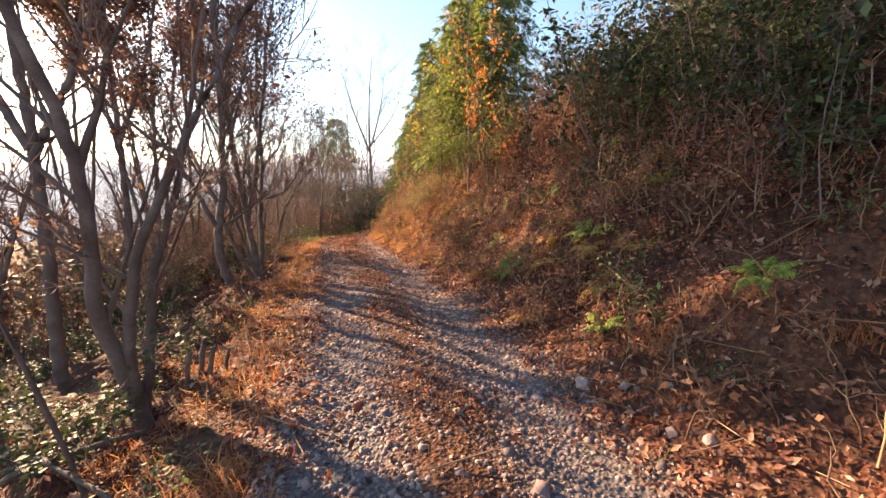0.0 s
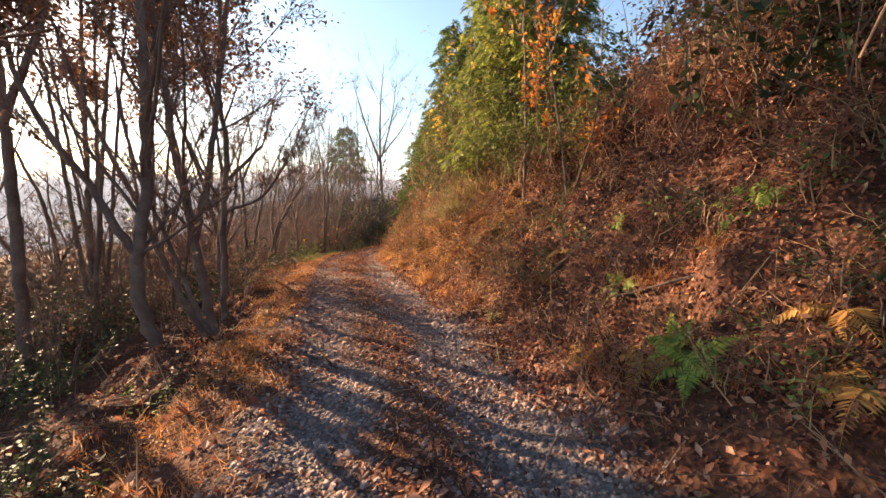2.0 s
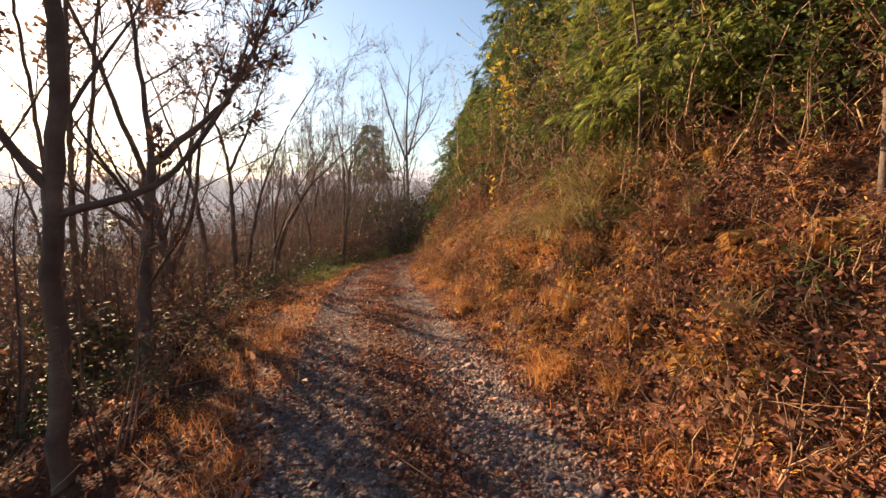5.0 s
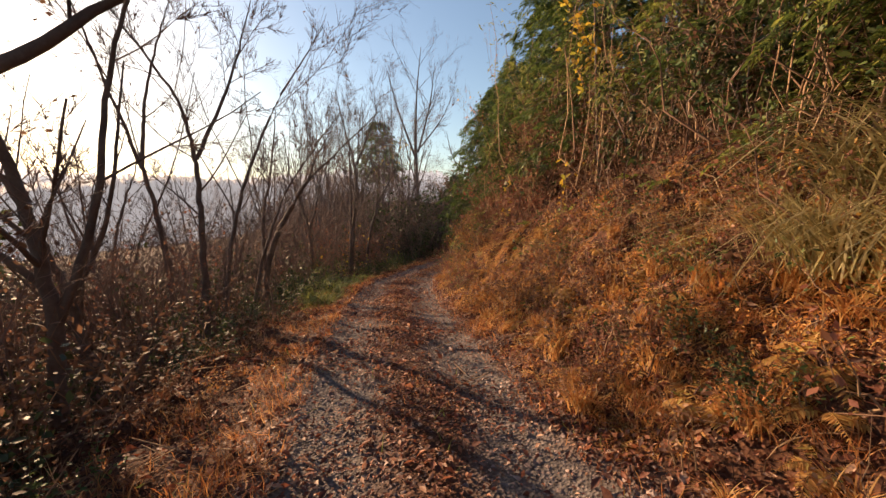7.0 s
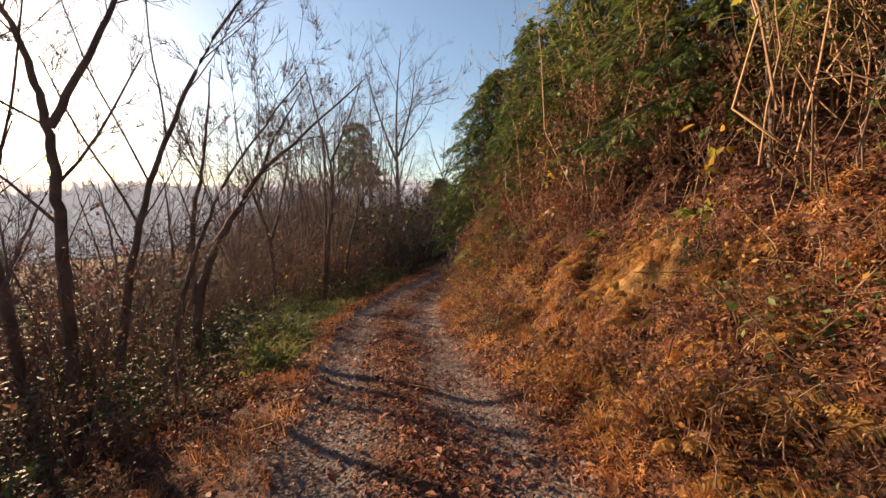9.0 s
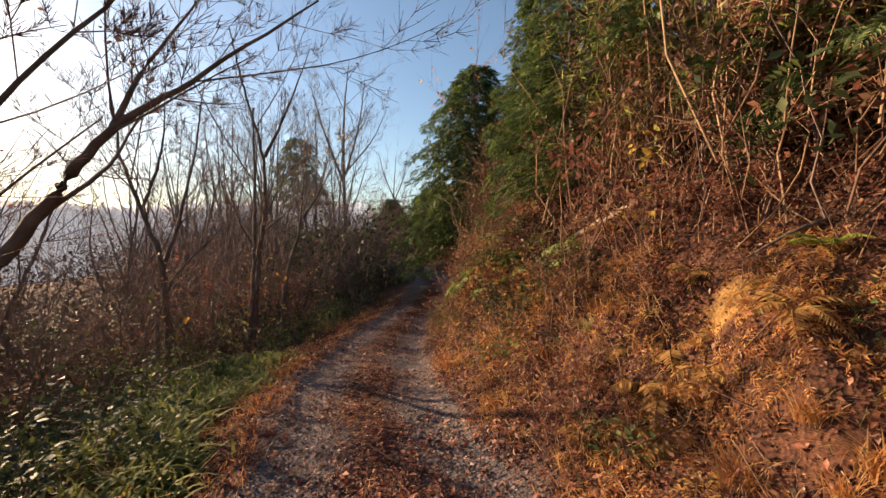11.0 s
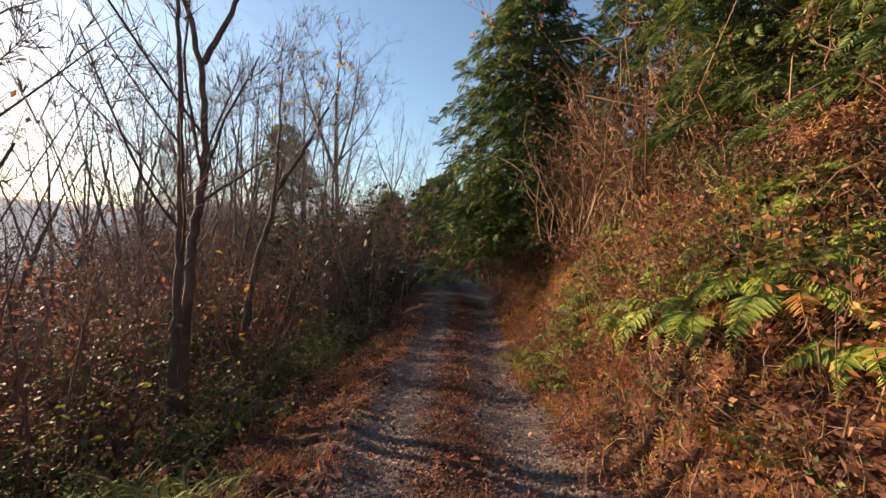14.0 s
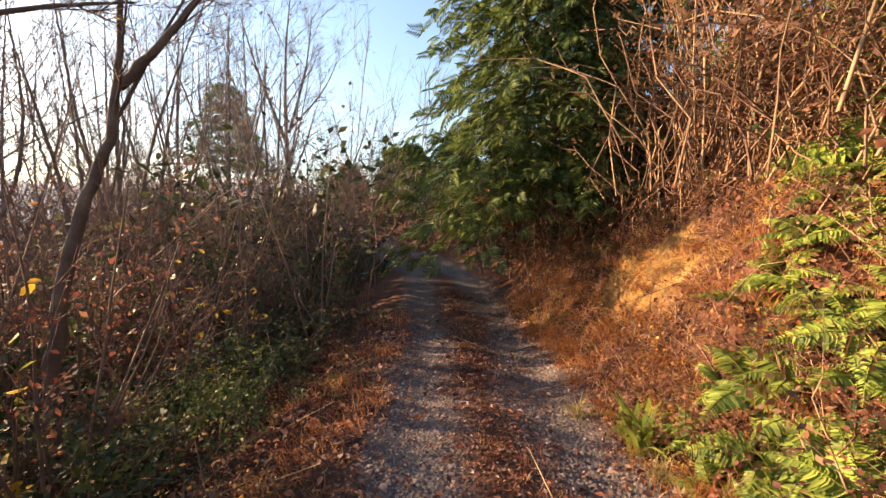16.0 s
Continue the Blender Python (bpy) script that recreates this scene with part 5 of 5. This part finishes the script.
def rock(x, y, size, seed, label="pale angular stone lying at the track edge"):
    bm = bmesh.new()
    bmesh.ops.create_icosphere(bm, subdivisions=2, radius=1)
    for v in bm.verts:
        v.co *= 1 + 0.28 * noise.noise(v.co * 1.3 + Vector((seed, 0, 0))) + 0.1 * noise.noise(v.co * 3.5 + Vector((0, seed, 0)))
        v.co = Vector((v.co.x * size, v.co.y * size * 0.75, max(v.co.z, -0.5) * size * 0.55))
    me = bpy.data.meshes.new("stone")
    bm.to_mesh(me)
    bm.free()
    me.materials.append(STONE)
    ob = tagged(new("stone", me), label, "stone", "larger stones on the track")
    ob.matrix_basis = pose(x, y, float(height(x, y)) + size * 0.15, 0, 0, seed * 77)
    return ob


rock(1.55, 2.3, 0.075, 1)
rock(1.83, 1.85, 0.04, 2)
for k in range(46):
    y = pick.uniform(0.6, 26)
    rock(float(road_x(y)) + pick.choice([pick.uniform(0.75, 1.25), pick.uniform(-1.1, 0.9)]), y, pick.uniform(0.022, 0.045), 3 + k, "grey stone on the gravel track")

# ---- gravel, dead leaves and dry grass ----


def field(n, y0, y1, d0, d1, seed, keep):
    """n places over the ground, thinned by keep(x, y, d)."""
    r = np.random.default_rng(seed)
    y = y0 + (y1 - y0) * r.uniform(0, 1, n)
    d = r.uniform(d0, d1, n)
    x = road_x(y) + d
    ok = r.uniform(0, 1, n) < keep(x, y, d)
    return x[ok], y[ok], r


def strew(name, label, category, mat, shape, faces, x, y, r, size, tilt, lift, flat=1.0):
    z = height(x, y)
    h = Heap()
    s = np.array(shape) * [1, 1, flat]
    size = size(r, len(x))
    h.scatter(s, faces, np.stack([x, y, z + lift * size], 1), turns(r, len(x), tilt, slope_normals(x, y)), size)
    return tagged(new(name, h.mesh(name, mat)), label, category, kind="stuff")


def patches(x, y, size, level=0.0):
    return np.clip(0.5 + 1.3 * (rough(x + 3.1, y, size) - level), 0, 1)


CURL = [(0, -0.5, 0.06), (0.24, 0.02, 0.16), (0, 0.5, 0.1), (-0.24, 0.02, 0.16), (0.02, 0.0, -0.04)]
CURL_F = [(0, 1, 4), (1, 2, 4), (2, 3, 4), (3, 0, 4)]
FOLD = [(0, -0.5, 0.02), (0.25, 0.02, 0.14), (0, 0.5, 0.04), (-0.25, 0.02, 0.14)]
FOLD_F = [(0, 1, 2), (0, 2, 3)]
PEBBLE = [(-0.5, -0.35, -0.15), (0.5, -0.3, -0.15), (0.05, 0.55, -0.15), (0.03, 0.0, 0.4)]
PEBBLE_F = [(0, 1, 3), (1, 2, 3), (2, 0, 3)]
for y0, y1, count, seed, shape, faces in ((-0.8, 11, 30000, 1, BLOCK, BLOCK_F), (11, 27, 32000, 21, PEBBLE, PEBBLE_F)):
    x, y, r = field(count, y0, y1, -1.3, 1.3, seed, lambda x, y, d: np.clip(0.3 + wheel(x, y), 0, 1) * np.clip((1.35 - np.abs(d)) / 0.3, 0, 1))
    strew("gravel", "crushed grey gravel in the wheel tracks", "gravel", STONE, shape, faces, x, y, r, lambda r, n: r.lognormal(-3.85, 0.42, n), 0.5, 0.02, 0.75)
for y0, y1, count, seed, shape, faces in ((-0.8, 12, 84000, 2, CURL, CURL_F), (12, 28, 66000, 22, FOLD, FOLD_F)):
    x, y, r = field(count, y0, y1, 0.85, 4.2 if y1 < 13 else 3.3, seed, lambda x, y, d: (0.5 + 0.5 * patches(x, y, 0.9)) * (1 - 0.9 * bare(x, y)) * np.interp(d, [0.85, 1.1, 2.8, 4.2], [0.5, 1, 1, 0.5]) * np.interp(y, [20, 22], [1, 0.6]))
    strew("leaf_litter", "brown and russet dead leaves on the bank", "leaves", LITTER, shape, faces, x, y, r, lambda r, n: np.minimum(r.lognormal(-3.4, 0.42, n), 0.075) * (1 if y1 < 13 else 0.85), 1.1, 0.6, 1.3)
x, y, r = field(60000, -0.8, 28, -3.4, -0.8, 3, lambda x, y, d: (0.35 + 0.65 * patches(x, y, 0.8)) * np.interp(d, [-4.0, -2.4, -1, -0.8], [0.2, 1, 1, 0.5]))
strew("leaf_litter", "russet dead leaves along the outer edge of the track", "leaves", LITTER, FOLD, FOLD_F, x, y, r, lambda r, n: r.lognormal(-3.25, 0.4, n), 1.0, 0.3, 1.3)
x, y, r = field(125000, -1.5, 29, -1.05, 1.1, 4, lambda x, y, d: np.clip(np.interp(y, [0, 4, 6, 10, 13, 15, 18, 20, 29], [0.2, 0.35, 0.55, 0.7, 0.9, 1.0, 0.85, 0.4, 0.4]) * (1.25 - wheel(x, y) * 0.6) * (0.3 + patches(x, y, 0.7)), 0, 1))
strew("leaf_litter", "scattered dead leaves on the gravel track", "leaves", LITTER, FOLD, FOLD_F, x, y, r, lambda r, n: r.lognormal(-3.5, 0.4, n), 0.5, 0.35, 1.2)
x, y, r = field(40000, -1.0, 28, 0.8, 2.9, 5, lambda x, y, d: patches(x, y, 0.55, 0.05) * (1 - 0.8 * bare(x, y)) * np.interp(d, [0.8, 1.1, 2, 2.9], [0.6, 1, 0.7, 0.3]) * np.interp(y, [0, 6, 9, 14, 16, 29], [0.45, 0.5, 0.8, 0.8, 0.9, 0.9]))
strew("dry_grass", "rust-coloured dry grass on the bank", "grass", STRAW, BLADE, BLADE_F, x, y, r, lambda r, n: r.uniform(0.05, 0.17, n), 0.85, 0.0)
BRACKEN, BRACKEN_F = pinnate(3, 0.5, 0.45)
for y0, y1, count, seed, label in ((7.0, 17.0, 30000, 11, "golden dried bracken on the sunlit bank"), (17.0, 27.5, 11000, 13, "golden dried bracken at the foot of the bank")):
    x, y, r = field(count, y0, y1, 1.0, 2.8, seed, lambda x, y, d: patches(x, y, 0.5, 0.0) * (1 - 0.9 * bare(x, y)) * np.interp(y, [7, 9, 28], [0.2, 1, 1]))
    strew("dried_bracken", label, "bracken", GOLD if y0 < 10 else FERN_DRY, BRACKEN, BRACKEN_F, x, y, r, lambda r, n: r.uniform(0.035, 0.11, n), 0.9, 0.2)
x, y, r = field(16000, 17.0, 27.5, 1.0, 2.5, 12, lambda x, y, d: patches(x, y, 0.5, 0.0) * 0.9)
strew("golden_grass", "pale dry grass at the foot of the bank", "grass", GOLD, BLADE, BLADE_F, x, y, r, lambda r, n: r.uniform(0.07, 0.2, n), 0.85, 0.0)
x, y, r = field(52000, -1.0, 28, -2.3, -0.85, 6, lambda x, y, d: patches(x, y, 0.5, 0.1))
strew("dry_grass", "rust-coloured dry grass along the outer edge", "grass", STRAW, BLADE, BLADE_F, x, y, r, lambda r, n: r.uniform(0.05, 0.15, n), 0.85, 0.0)
x, y, r = field(13000, -1.0, 28, -0.32, 0.32, 7, lambda x, y, d: patches(x, y, 0.6, 0.15) * 0.9)
strew("dry_grass", "dry grass and litter on the crown of the track", "grass", STRAW, BLADE, BLADE_F, x, y, r, lambda r, n: r.uniform(0.04, 0.11, n), 0.85, 0.0)
x, y, r = field(16000, -1.0, 28, -2.0, 2.6, 8, lambda x, y, d: patches(x, y, 0.45, 0.55) * (np.abs(d) > 0.9) + 0.03)
strew("green_grass", "thin green grass among the dead leaves", "grass", GRASS, BLADE, BLADE_F, x, y, r, lambda r, n: r.uniform(0.05, 0.16, n), 0.6, 0.0)
STICK = [(-0.012, 0, 0), (0.012, 0, 0), (0, 0, 0.02), (-0.008, 1, 0.1), (0.008, 1, 0.1), (0, 1, 0.115)]
STICK_F = [(0, 1, 4), (0, 4, 3), (1, 2, 5), (1, 5, 4), (2, 0, 3), (2, 3, 5)]
x, y, r = field(3800, -1.0, 28, -3.2, 3.6, 9, lambda x, y, d: np.where(np.abs(d) < 1.0, 0.12, 0.75))
strew("dead_sticks", "dead stalks and twigs among the litter", "twigs", STEM, STICK, STICK_F, x, y, r, lambda r, n: r.uniform(0.12, 0.5, n), 0.35, 0.05)
